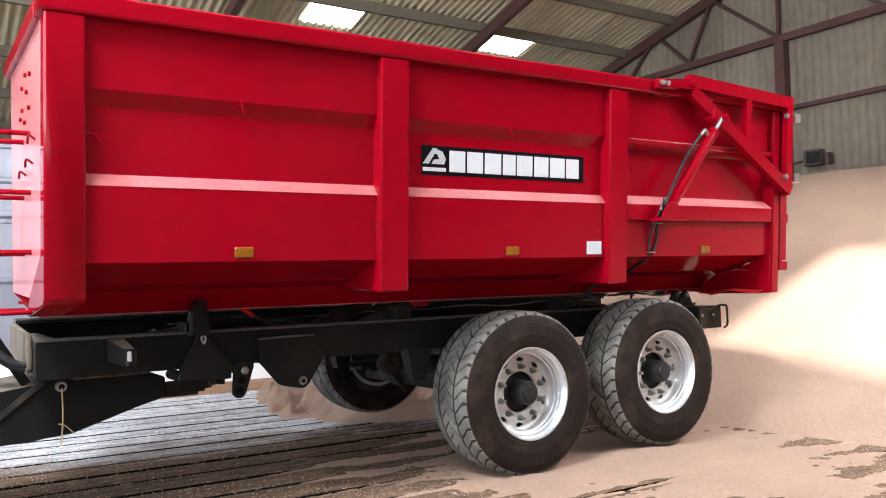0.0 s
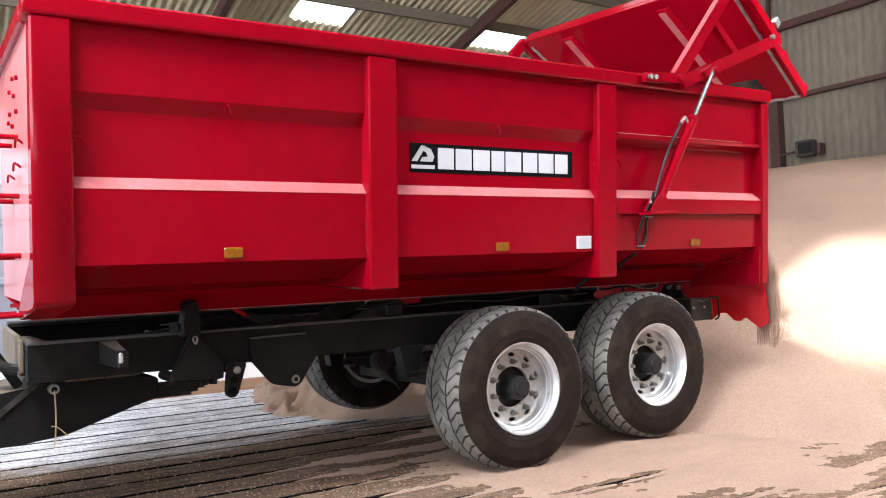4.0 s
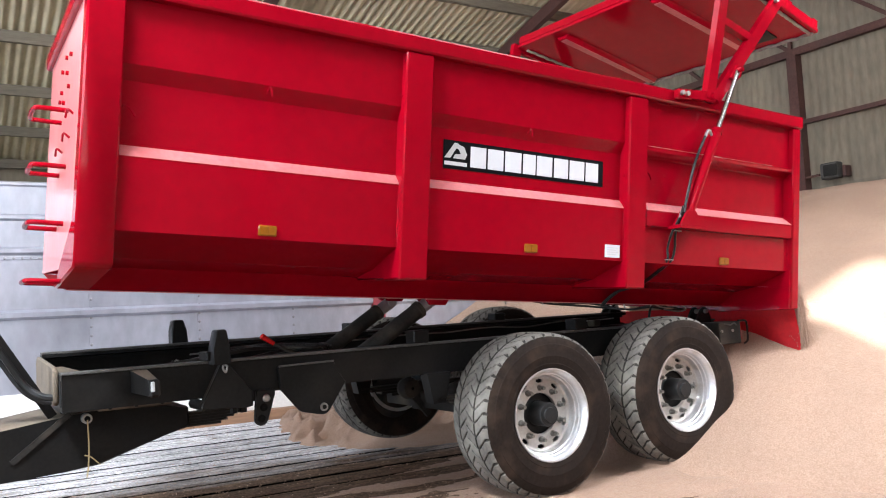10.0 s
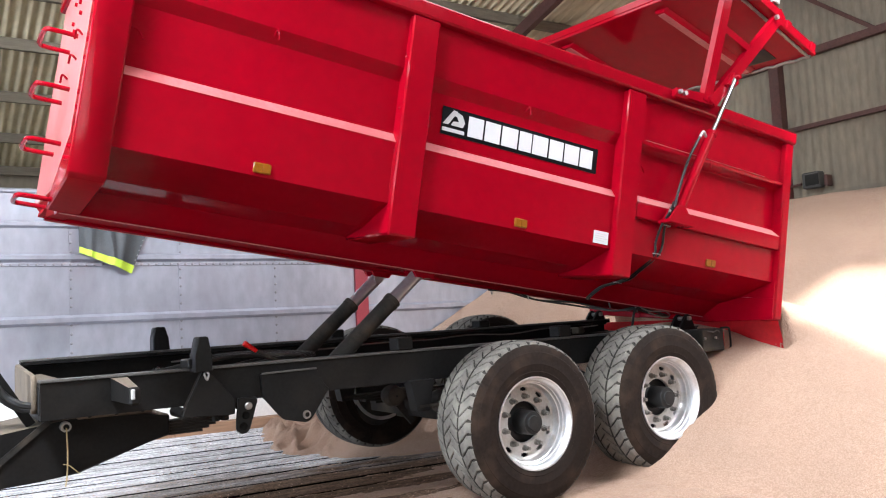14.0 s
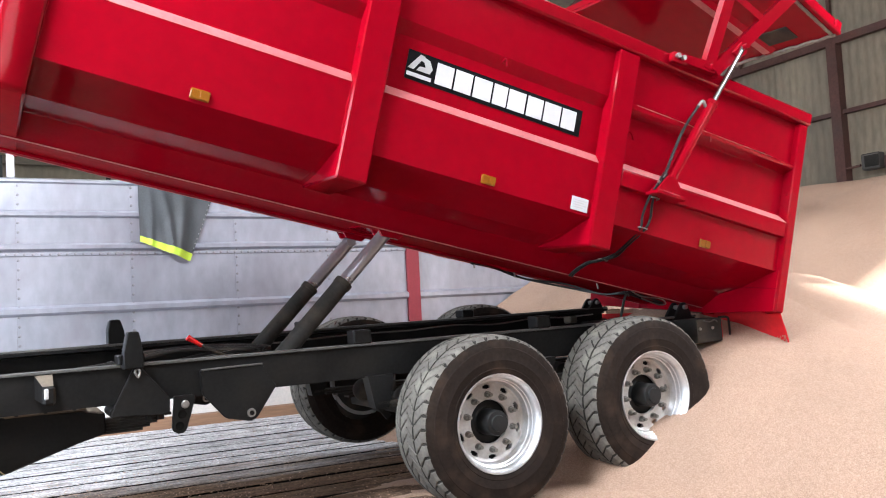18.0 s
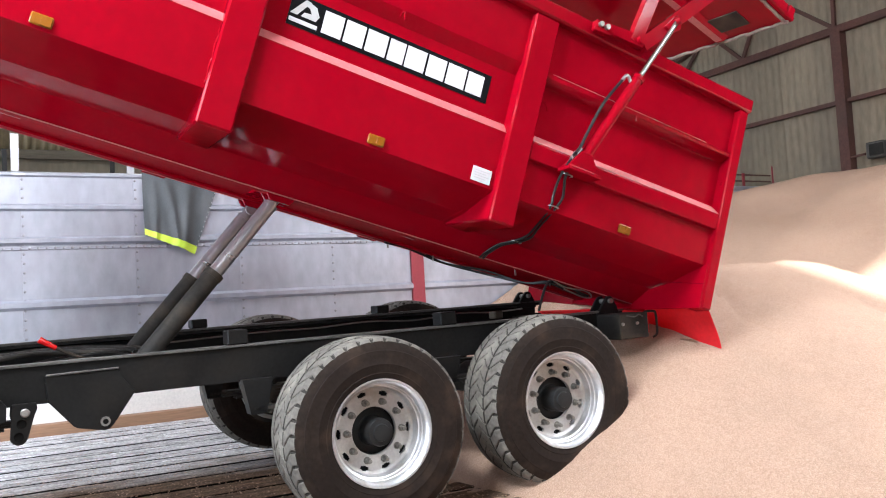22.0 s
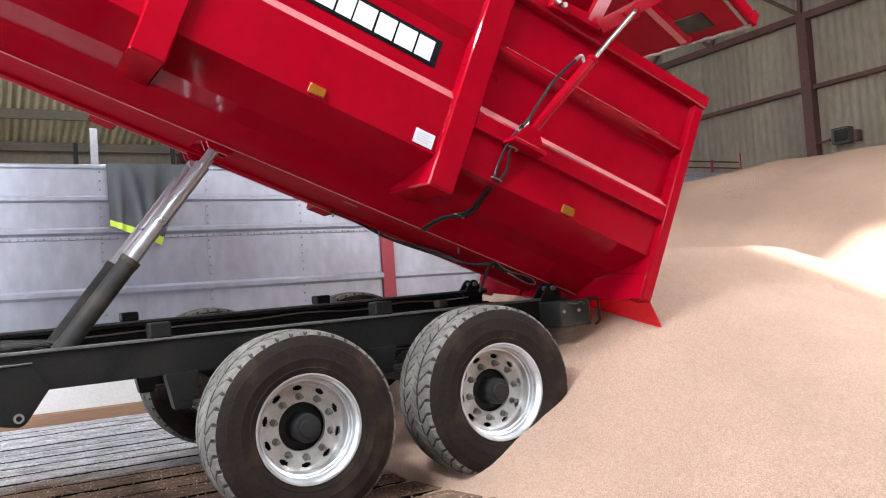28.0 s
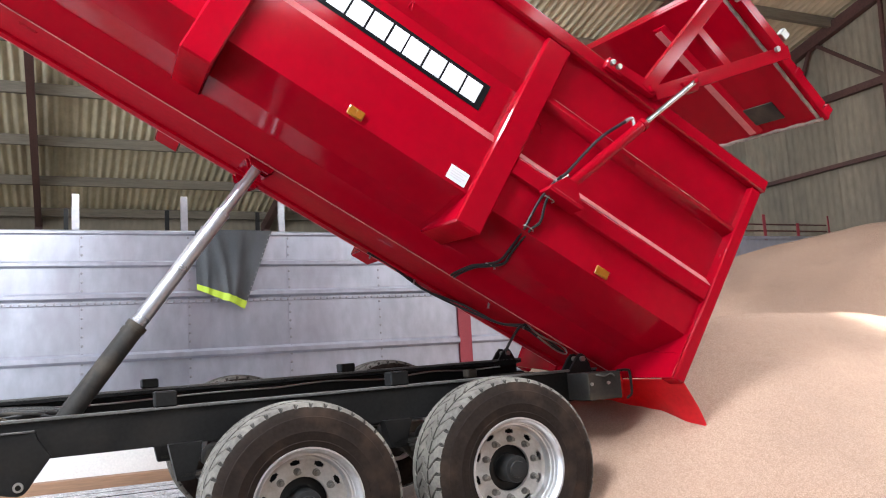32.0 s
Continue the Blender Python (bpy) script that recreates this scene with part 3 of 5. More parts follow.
    nx, nz = 36, 18
    def cloth(u, v, o):
        x = -0.47 + u * (0.93 - 0.37 * v) + 0.01 * v
        z = 2.87 - v * (0.72 + 0.24 * u)
        fold = math.exp(-((u - 0.22 - 0.42 * v) / 0.07) ** 2) + 0.7 * math.exp(-((u - 0.55 - 0.2 * v) / 0.09) ** 2) + 0.5 * math.exp(-((u - 0.12 - 0.1 * v) / 0.06) ** 2)
        y = -0.02 - 0.075 * fold * min(1.0, 0.25 + v) - 0.012 * math.sin(u * 17 - v * 6) * v - 0.02 * math.sin(u * 4) + o
        return (x, y, z)
    for o in (0.0, 0.006):
        g = [[bm.verts.new(cloth(i / nx, j / nz, o)) for i in range(nx + 1)] for j in range(nz + 1)]
        for j in range(nz):
            for i in range(nx):
                bm.faces.new((g[j][i], g[j][i + 1], g[j + 1][i + 1], g[j + 1][i]))
    part("cloth", bm, CANVAS, c)
    bm = B()
    g = [[bm.verts.new(cloth(i / nx, v, -0.006)) for i in range(nx + 1)] for v in (0.905, 1.0)]
    for i in range(nx):
        bm.faces.new((g[0][i], g[0][i + 1], g[1][i + 1], g[1][i]))
    part("hem", bm, LIME, c, "lime green hem")
    for k in range(15):
        x, y, z = cloth(1.0, 0.06 + 0.06 * k, -0.004)
        part("eyelet", rod(B(), (x - 0.012, y, z), (x - 0.012, y - 0.006, z), 0.007, n=8), GREYPRINT, c)


walling()

# ---- the trailer ----
HINGE = Vector((2.046, 0.0, 1.016))
MID = 1.03                      # the trailer's middle line
PIVOT = Vector((1.315, 0.0, 2.605))
trailer = root("tipping_trailer", "glossy red tipping trailer on a black chassis with twin axles", "trailer")
WHEELS = []


def wheel_meshes():
    """Tyre, rim, disc and hub about the y axis; the outer face looks to -y."""
    yc, big = 0.122, 0.536
    n = 640
    prof = []
    side = [(0.290, -0.170), (0.297, -0.192), (0.303, -0.199), (0.330, -0.207), (0.333, -0.205), (0.380, -0.213), (0.384, -0.2115), (0.425, -0.213), (0.455, -0.209), (0.458, -0.206), (0.482, -0.200), (0.505, -0.189), (0.518, -0.180)]
    crown = 62
    for r, o in side:
        prof.append((r, o, 0))
    for i in range(crown + 1):
        o = -0.170 + 0.340 * i / crown
        prof.append((big - 0.012 * (abs(o) / 0.17) ** 3, o, 1))
    for r, o in side[::-1]:
        prof.append((r, -o, 0))
    bm = B()
    rings = []
    low = []
    for r, o, tread in prof:
        ring, cut = [], []
        for i in range(n):
            th = i * math.tau / n
            rr = r
            if tread:
                zig = abs(((o + 0.17) / 0.17) % 1.0 - 0.5) * 2
                q = (th * 40 / math.tau + 0.9 * zig + 0.45 * math.floor((o + 0.17) / 0.17)) % 1.0
                if q < 0.135 or abs(abs(o) - 0.085) < 0.003:
                    rr -= 0.012
            elif r > 0.49:
                q = (th * 40 / math.tau + 0.9) % 1.0
                if q < 0.24:
                    rr -= 0.010 if r > 0.51 else 0.004
            if 0.40 < r < 0.43 and not tread and th % 1.9 < 0.5:
                rr += 0.0015 * math.sin(th * 60)
            cut.append(rr < r - 0.004)
            ring.append(bm.verts.new((rr * math.cos(th), yc + o, rr * math.sin(th))))
        rings.append(ring), low.append(cut)
    tread_of = [t or r > 0.500 for r, o, t in prof]
    for k, (a, b) in enumerate(zip(rings, rings[1:])):
        for i in range(n):
            f = bm.faces.new((a[i], b[i], b[(i + 1) % n], a[(i + 1) % n]))
            f.material_index = (2 if low[k][i] + low[k + 1][i] + low[k][(i + 1) % n] + low[k + 1][(i + 1) % n] > 1 else 1) if tread_of[k] and tread_of[k + 1] else 0
    tyre = finish("tyre", bm, (SIDEWALL, TREAD, GROOVE), 30)
    # rim: flange, stepped barrel down to the disc
    bm = B()
    revolve(bm, [(0.262, 0.33), (0.290, 0.335), (0.300, 0.30), (0.272, 0.26), (0.262, 0.1), (0.262, -0.02), (0.285, -0.055), (0.293, -0.068), (0.2995, -0.074),
                 (0.2985, -0.082), (0.290, -0.081), (0.285, -0.066), (0.278, -0.060), (0.270, -0.045), (0.268, -0.028), (0.262, -0.024), (0.259, 0.000), (0.252, 0.004), (0.248, 0.036), (0.236, 0.052)], 72)
    rim = finish("rim", bm, ALLOY, 40)
    bm = B()
    radii = [(0.240, 0.046), (0.228, 0.054), (0.223, 0.056), (0.213, 0.056), (0.203, 0.056), (0.199, 0.056), (0.150, 0.050), (0.135, 0.052), (0.133, 0.075)]
    m, wide = 200, (0, 2, 4, 4, 2)
    rings = [[bm.verts.new((r * math.cos(i * math.tau / m), y, r * math.sin(i * math.tau / m))) for i in range(m)] for r, y in radii]
    back = [[bm.verts.new((r * math.cos(i * math.tau / m), y + 0.014, r * math.sin(i * math.tau / m))) for i in range(m)] for r, y in radii[1:6]]
    for k, (a, b) in enumerate(zip(rings, rings[1:])):
        for i in range(m):
            def open_at(k, i):
                return 1 <= k <= 4 and 10 - wide[k] <= i % 20 < 10 + wide[k]
            if open_at(k, i):
                j, p, q = (i + 1) % m, back[k - 1], back[k]
                if not open_at(k, i - 1):
                    bm.faces.new((a[i], b[i], q[i], p[i]))
                if not open_at(k, j):
                    bm.faces.new((a[j], p[j], q[j], b[j]))
                if not open_at(k - 1, i):
                    bm.faces.new((a[i], p[i], p[j], a[j]))
                if not open_at(k + 1, i):
                    bm.faces.new((b[i], b[j], q[j], q[i]))
                continue
            bm.faces.new((a[i], b[i], b[(i + 1) % m], a[(i + 1) % m]))
    disc = finish("disc", bm, DISC, 40)
    bm = B()
    revolve(bm, [(0.246, 0.12), (0.134, 0.12), (0.130, 0.100), (0.090, 0.095), (0.080, 0.085), (0.078, -0.030), (0.072, -0.044), (0.050, -0.046), (0.046, -0.058), (0.001, -0.060)], 40)
    hub = finish("hub", bm, HUB, 35)
    bm = B()
    rod(bm, (0, 0.060, 0), (0, 0.022, 0), 0.0175, n=6), rod(bm, (0, 0.034, 0), (0, 0.0, 0), 0.0115, n=10), rod(bm, (0, 0.0555, 0), (0, 0.047, 0), 0.021, n=14)
    nut = finish("wheel_nut", bm, NUT, 35)
    return tyre, rim, disc, hub, nut


def wheels():
    tyre, rim, disc, hub, nut = wheel_meshes()
    tyre_label = "dusty rubber tyre with chevron tread"
    for x, z, phase in ((0.0, 0.52, 15.3), (1.247, 0.556, 0.8)):
        for side in (1, -1):
            hubbody = new("wheel", hub)
            hubbody.parent = trailer
            tagged(hubbody, "black hub of a pale alloy wheel")
            for name, me, lab in (("tyre", tyre, tyre_label), ("rim", rim, "bright aluminium rim"), ("disc", disc, "dull grey disc with oval slots")):
                o = new(name, me)
                o.parent = hubbody
                tagged(o, lab)
                if name != "tyre":
                    o.rotation_euler = (0, -radians(phase + 18), 0)
            for k in range(10):
                a = radians(phase + 36 * k)
                o = new("wheel_nut", nut)
                o.parent = hubbody
                o.location = (0.1675 * math.cos(a), 0.0, 0.1675 * math.sin(a))
            WHEELS.append((hubbody, x + (0 if side > 0 else 0.06), 0.0 if side > 0 else 2.47, z + (0 if side > 0 else 0.145), side))


wheels()


def dusty_top(bm):
    """Dust lies on what faces up."""
    bmesh.ops.recalc_face_normals(bm, faces=bm.faces)
    for q in bm.faces:
        q.material_index = 1 if q.normal.z > 0.7 else 0
    return bm


def mirrored(y):
    return 2 * MID - y


def chassis():
    yn, yf = (0.455, 0.56), (1.50, 1.605)
    for y0, y1 in (yn, yf):
        bm = B()
        s = 1 if y0 < MID else -1
        out, inn = (y0, y1) if s > 0 else (y1, y0)
        poly = [(out, 0.79), (out, 0.985), (inn, 0.985), (inn, 0.965), (out + s * 0.02, 0.955), (out + s * 0.02, 0.82), (inn, 0.81), (inn, 0.79)]
        up = 0.022 if s > 0 else 0.114
        prism(bm, [(y, z + up) for y, z in poly], "x", -2.82, 2.20)
        bm.normal_update()
        for q in bm.faces:
            q.material_index = 1 if q.normal.z > 0.9 else 0
        part("main_beam", bm, (BLACK, DUST_TOP), trailer, "black steel channel beam with dust on top")
    for y0, y1, z in ((0.440, 0.562, 1.008), (1.498, 1.62, 1.100)):
        part("top_flange", box(B(), -2.82, 2.20, y0, y1, z, z + 0.014, 0.002), GREY_FLANGE, trailer, "top flange, grey with dust and a painted highlight")
    part("front_crossbeam", dusty_top(box(B(), -2.82, -2.70, 0.563, 1.497, 0.80, 1.018, 0.006)), (BLACK, DUST_TOP), trailer, "dusty front crossbeam")
    part("front_plate", prism(B(), [(0.58, 0.86), (0.62, 0.84), (1.50, 0.84), (1.56, 0.88), (1.56, 1.05), (1.50, 1.09), (0.62, 1.05), (0.58, 1.03)], "x", -2.85, -2.822, 0.006), DUST_TOP, trailer, "dusty rounded front plate")
    for x in (-1.75, -1.02, 0.35, 1.75):
        part("crossbeam", box(B(), x - 0.05, x + 0.05, 0.562, 1.498, 0.82, 0.95), BLACK, trailer)
    part("rear_crossbeam", box(B(), 1.96, 2.217, 0.20, mirrored(0.20), 0.818, 0.997, 0.006), DUSTY_BLACK, trailer, "black rear lamp beam")
    for y in (0.21, 1.64):
        part("rear_lamp", box(B(), 2.218, 2.238, y, y + 0.2, 0.84, 0.975, 0.01), REDLENS, trailer, "red rear lamp")
        pts = [(2.19, y - 0.008, 1.0), (2.27, y - 0.008, 0.997), (2.292, y - 0.008, 0.975), (2.294, y - 0.008, 0.85), (2.27, y - 0.008, 0.822), (2.255, y, 0.812)]
        part("lamp_guard", tube(B(), pts, 0.009, 6, 4), BLACK, trailer, "thin black hoop that guards the lamp")
    for x in (1.98, 2.11):
        part("beam_bolt", rod(B(), (x, 0.201, 0.925), (x, 0.188, 0.925), 0.011, n=8), ZINC, trailer)
    # rests for the body
    def rest(x, y0, y1, z1, w):
        return part("body_rest", box(B(), x - w / 2, x + w / 2, y0, y1, 1.022 if y0 < 1 else 1.114, z1, 0.008), BLACK, trailer, "black steel rest for the body")
    for x in (-0.64, 0.74):
        rest(x, 0.445, 0.565, 1.108, 0.12), rest(x, 1.495, 1.615, 1.175, 0.11)
    part("body_guide", prism(B(), [(-2.056, 1.00), (-1.955, 1.00), (-1.957, 1.09), (-1.973, 1.192), (-1.98, 1.198), (-2.02, 1.198), (-2.03, 1.19), (-2.05, 1.09)], "y", 0.325, 0.44, 0.006), BLACK, trailer, "tapered black guide for the body")
    part("guide_base", box(B(), -2.075, -1.94, 0.39, 0.56, 1.024, 1.075, 0.006), BLACK, trailer)
    part("body_guide", prism(B(), [(-1.99, 1.10), (-1.875, 1.10), (-1.885, 1.195), (-1.905, 1.268), (-1.915, 1.274), (-1.965, 1.274), (-1.975, 1.268), (-1.99, 1.195)], "y", 1.60, 1.71, 0.006), BLACK, trailer, "tapered black guide for the body")
    # spring hangers and lugs
    for y in (0.425, 1.585):
        part("hanger_plate", prism(B(), [(-2.005, 1.0), (-1.962, 1.0), (-1.823, 0.828), (-1.828, 0.748), (-1.87, 0.742), (-2.125, 0.757), (-2.12, 0.78)], "y", y - 0.07, y - 0.045, 0.004), BLACK, trailer)
        part("hanger_rib", bar(B(), (-2.11, y - 0.02, 0.775), (-1.995, y - 0.02, 0.995), 0.05, 0.012), DUSTY_BLACK, trailer, "dusty edge rib of the hanger")
        for x in (-1.93, -1.875):
            part("hanger_nut", rod(B(), (x, y - 0.03, 0.745), (x, y - 0.03, 0.715), 0.022, n=6), BLACK, trailer)
        bm = prism(B(), [(-1.802, 0.83), (-1.69, 0.83), (-1.685, 0.80), (-1.712, 0.745), (-1.735, 0.65), (-1.755, 0.628), (-1.785, 0.625), (-1.812, 0.645), (-1.815, 0.67), (-1.80, 0.75)], "y", y - 0.05, y - 0.022, 0.005)
        part("towing_lug", bm, BLACK, trailer, "black lug with two holes")
        for x, z, m in ((-1.742, 0.782, ZINC), (-1.760, 0.730, PIT), (-1.775, 0.668, PIT)):
            part("lug_hole", revolve(B(), [(0.001, -0.010 if m is ZINC else 0.0), (0.016, -0.010 if m is ZINC else 0.0), (0.022, -0.004), (0.024, 0.01)], 16), m, trailer).location = (x, y - 0.052, z)
        part("lynch_pin", tube(B(), [(-1.985, y - 0.072, 1.0), (-1.975, y - 0.085, 0.985), (-1.985, y - 0.085, 0.955), (-2.0, y - 0.085, 0.985), (-1.985, y - 0.072, 1.0)], 0.006), ZINC, trailer)
        bm = prism(B(), [(-1.645, 0.952), (-1.285, 0.957), (-1.278, 0.91), (-1.212, 0.826), (-1.325, 0.667), (-1.345, 0.648), (-1.373, 0.640), (-1.41, 0.648), (-1.50, 0.668), (-1.52, 0.68), (-1.636, 0.82)], "y", y - 0.005, y + 0.027, 0.004)
        part("hoist_bracket", bm, BLACK, trailer, "large black hoist bracket plate")
        part("bracket_weld", tube(B(), [(-1.64, y - 0.006, 0.955), (-1.46, y - 0.007, 0.959), (-1.29, y - 0.006, 0.960)], 0.006, 6, 3), GREY_FLANGE, trailer)
        part("hoist_bolt", revolve(B(), [(0.014, -0.016), (0.024, -0.016), (0.026, -0.004), (0.026, 0.05)], 20), ZINC, trailer).location = (-1.367, y, 0.687)
    part("lynch_pin", rod(B(), (-2.10, 0.36, 0.775), (-2.10, 0.62, 0.775), 0.030), BLACK, trailer)
    # side marker on its arm
    bm = B()
    ends = [[bm.verts.new((x, y, z)) for x, z in ((x0, z0), (x1, z0), (x1, z1), (x0, z1))] for y, x0, x1, z0, z1 in ((0.10, -2.452, -2.405, 0.882, 0.965), (0.454, -2.475, -2.39, 0.885, 1.005))]
    bm.faces.new(ends[0]), bm.faces.new(ends[1][::-1])
    for i in range(4):
        bm.faces.new((ends[0][i], ends[1][i], ends[1][(i + 1) % 4], ends[0][(i + 1) % 4]))
    bmesh.ops.recalc_face_normals(bm, faces=bm.faces)
    for q in bm.faces:
        q.material_index = 1 if q.normal.z > 0.5 else 0
    part("marker_arm", bm, (BLACK, DUST_TOP), trailer, "dusty tapered lamp arm")
    part("marker_lamp", box(B(), -2.455, -2.398, 0.070, 0.099, 0.875, 0.968, 0.012), BLACK, trailer, "black marker lamp with a clear lens")
    part("marker_lens", box(B(), -2.449, -2.428, 0.060, 0.0695, 0.905, 0.958, 0.005), GREYPRINT, trailer, "clear lens")
    # drawbar under the front, on leaf springs
    bm = B()
    prism(bm, [(-5.6, 0.42), (-5.6, 0.58), (-3.2, 0.72), (-2.66, 0.80), (-2.25, 0.775), (-2.12, 0.76), (-2.12, 0.64), (-2.28, 0.60), (-2.62, 0.49), (-2.80, 0.475), (-4.0, 0.42)], "y", 0.66, 1.40, 0.01)
    part("drawbar", dusty_top(bm), (BLACK, DUST_TOP), trailer, "black box drawbar with a dusty top")
    part("drawbar_plate", box(B(), -2.62, -2.22, 0.63, 1.43, 0.785, 0.822, 0.004), DUST_TOP, trailer)
    part("drawbar_rib", bar(B(), (-2.76, 0.652, 0.79), (-3.05, 0.652, 0.56), 0.014, 0.03), DUSTY_BLACK, trailer)
    for i in range(5):
        part("spring_leaf", box(B(), -2.68 + 0.1 * i, -1.76 - 0.04 * i, 0.70, 0.80, 0.70 - 0.017 * i, 0.715 - 0.017 * i), DUSTY_BLACK, trailer)
    for i in range(3):
        part("plate_bolt", rod(B(), (-2.56 + 0.14 * i, 0.632, 0.803), (-2.56 + 0.14 * i, 0.61, 0.803), 0.013, n=6), BLACK, trailer)
    part("shackle", revolve(B(), [(0.016, -0.02), (0.026, -0.02), (0.028, 0.0), (0.028, 0.1), (0.016, 0.1)], 20), ZINC, trailer).location = (-2.68, 0.62, 0.755)
    part("twine", tube(B(), [(-2.68, 0.60, 0.75), (-2.675, 0.61, 0.62), (-2.68, 0.61, 0.5), (-2.69, 0.60, 0.44)], 0.004), ROPE, trailer)
    part("twine", tube(B(), [(-2.70, 0.60, 0.56), (-2.67, 0.59, 0.55), (-2.62, 0.60, 0.50)], 0.003), ROPE, trailer)
    part("stay", bar(B(), (-3.42, 0.72, 1.76), (-2.842, 0.72, 0.777), 0.05, 0.05), BLACK, trailer, "slanting black stay")
    part("hose", tube(B(), [(-3.5, 0.66, 1.75), (-3.2, 0.66, 1.32), (-3.08, 0.66, 1.13), (-2.98, 0.66, 0.965), (-2.90, 0.62, 0.90), (-2.83, 0.60, 0.885)], 0.019), HOSE, trailer)
    part("hose", tube(B(), [(-3.5, 0.74, 1.72), (-3.2, 0.74, 1.29), (-3.09, 0.74, 1.10), (-2.99, 0.70, 0.94), (-2.90, 0.68, 0.87), (-2.83, 0.66, 0.86)], 0.015), HOSE, trailer)
    # pipework between the beams
    part("hose", tube(B(), [(-2.4, 1.0, 0.97), (-1.8, 0.78, 0.99), (-1.5, 0.82, 1.02), (-1.2, 0.78, 0.98)], 0.014), HOSE, trailer)
    part("hose", tube(B(), [(-2.2, 0.9, 0.97), (-1.7, 0.70, 0.99), (-1.35, 0.72, 1.03), (-1.1, 0.72, 0.98)], 0.014), HOSE, trailer)
    for k in range(5):
        a = 0.05 * k
        pts = [(-2.3 + a, 0.72 + a, 1.0), (-1.95, 0.66 + a, 1.035), (-1.72 - a, 0.72 + 0.6 * a, 1.06), (-1.5, 0.80 + a, 1.05 + 0.1 * a), (-1.32 + a, 0.70 + a, 1.04), (-1.18, 0.82, 1.0)]
        part("hose", tube(B(), pts, 0.012), HOSE if k % 2 else DUSTY_BLACK, trailer)
    part("valve", box(B(), -1.52, -1.38, 0.66, 0.78, 0.96, 1.02, 0.01), DUSTY_BLACK, trailer)
    part("valve_lever", tube(B(), [(-1.43, 0.70, 1.01), (-1.50, 0.69, 1.045), (-1.58, 0.68, 1.088)], 0.011), DUSTY_BLACK, trailer)
    part("lever_grip", rod(B(), (-1.575, 0.682, 1.085), (-1.655, 0.672, 1.138), 0.013, 0.018), REDLENS, trailer, "red lever grip")
    part("cable", tube(B(), [(-0.9, 1.49, 0.97), (-0.4, 1.485, 0.94), (0.1, 1.485, 0.965), (0.6, 1.485, 0.94), (1.2, 1.485, 0.96)], 0.007), ZINC, trailer)
    # axles, brakes and springs
    for x, z in ((0.0, 0.52), (1.247, 0.556)):
        part("axle", box(B(), x - 0.065, x + 0.065, 0.2, 2.22, z - 0.065, z + 0.065, 0.01), DUSTY_BLACK, trailer)
        for y in (0.40, 1.56):
            for i in range(4):
                part("spring_leaf", box(B(), x - 0.58 + 0.09 * i, x + 0.58 - 0.09 * i, y, y + 0.1, z + 0.12 - 0.022 * i, z + 0.138 - 0.022 * i), DUSTY_BLACK, trailer)
            part("spring_clamp", box(B(), x - 0.08, x + 0.08, y - 0.02, y + 0.12, z - 0.08, z + 0.15, 0.01), DUSTY_BLACK, trailer)
            part("spring_hanger", prism(B(), [(x - 0.64, 0.82), (x - 0.46, 0.82), (x - 0.51, z + 0.10), (x - 0.60, z + 0.10)], "y", y, y + 0.1), BLACK, trailer)
        for y, o in ((0.40, 0.06), (1.62, -0.06)):
            part("brake_chamber", revolve(B(), [(0.01, -0.07), (0.07, -0.06), (0.085, -0.01), (0.085, 0.02), (0.07, 0.07), (0.01, 0.08)], 20), DUSTY_BLACK, trailer).location = (x - 0.26, y + 0.25 * (1 if o > 0 else -1), z + 0.12)
            part("brake_drum", revolve(B(), [(0.02, -0.06), (0.20, -0.06), (0.205, 0.07), (0.02, 0.075)], 32), DUSTY_BLACK, trailer).location = (x, 0.24 if o > 0 else 2.2, z)
            part("brake_lever", bar(B(), (x - 0.2, y + o * 2, z + 0.1), (x - 0.02, y + o * 2, z - 0.12), 0.03, 0.05), DUSTY_BLACK, trailer)
        part("air_pipe", tube(B(), [(x - 0.3, 0.62, z + 0.14), (x - 0.26, 0.5, z + 0.02), (x - 0.16, 0.44, z - 0.08), (x - 0.06, 0.42, z - 0.16)], 0.008), ZINC, trailer)
    part("cable", tube(B(), [(0.2, 1.487, 1.045), (0.6, 1.485, 1.06), (1.0, 1.487, 1.04), (1.4, 1.485, 1.065), (1.7, 1.487, 1.05), (1.95, 1.40, 1.06)], 0.006), ZINC, trailer)
    part("cable", tube(B(), [(-1.9, 1.487, 1.03), (-1.4, 1.485, 1.045), (-0.9, 1.487, 1.035), (-0.3, 1.485, 1.05), (0.2, 1.487, 1.045)], 0.006), ZINC, trailer)
    part("cable", tube(B(), [(1.98, 0.30, 0.999), (2.03, 0.192, 0.98), (2.09, 0.192, 0.972), (2.13, 0.192, 0.985), (2.16, 0.19, 0.966)], 0.005, 6, 4), GREY_FLANGE, trailer)
    part("valve", box(B(), 1.62, 1.70, 1.30, 1.40, 1.0, 1.06, 0.01), DUSTY_BLACK, trailer)
    # hinge brackets
    for y, up in ((0.50, 0.0), (1.56, 0.07)):
        for o in (-0.05, 0.05):
            part("hinge_plate", prism(B(), [(1.955, 0.99 + up), (2.16, 0.99 + up), (2.14, 1.05 + up), (2.112, 1.11 + up), (2.092, 1.126 + up), (2.064, 1.126 + up), (2.04, 1.10 + up)], "y", y + o - 0.012, y + o + 0.012, 0.004), BLACK, trailer)
        part("hinge_pin", rod(B(), (2.078, y - 0.085, 1.09 + up), (2.078, y + 0.085, 1.09 + up), 0.018), ZINC, trailer)


chassis()


BODY_MID = 0.87                 # the tipping body's middle line


def mirror(y):
    return 2 * BODY_MID - y


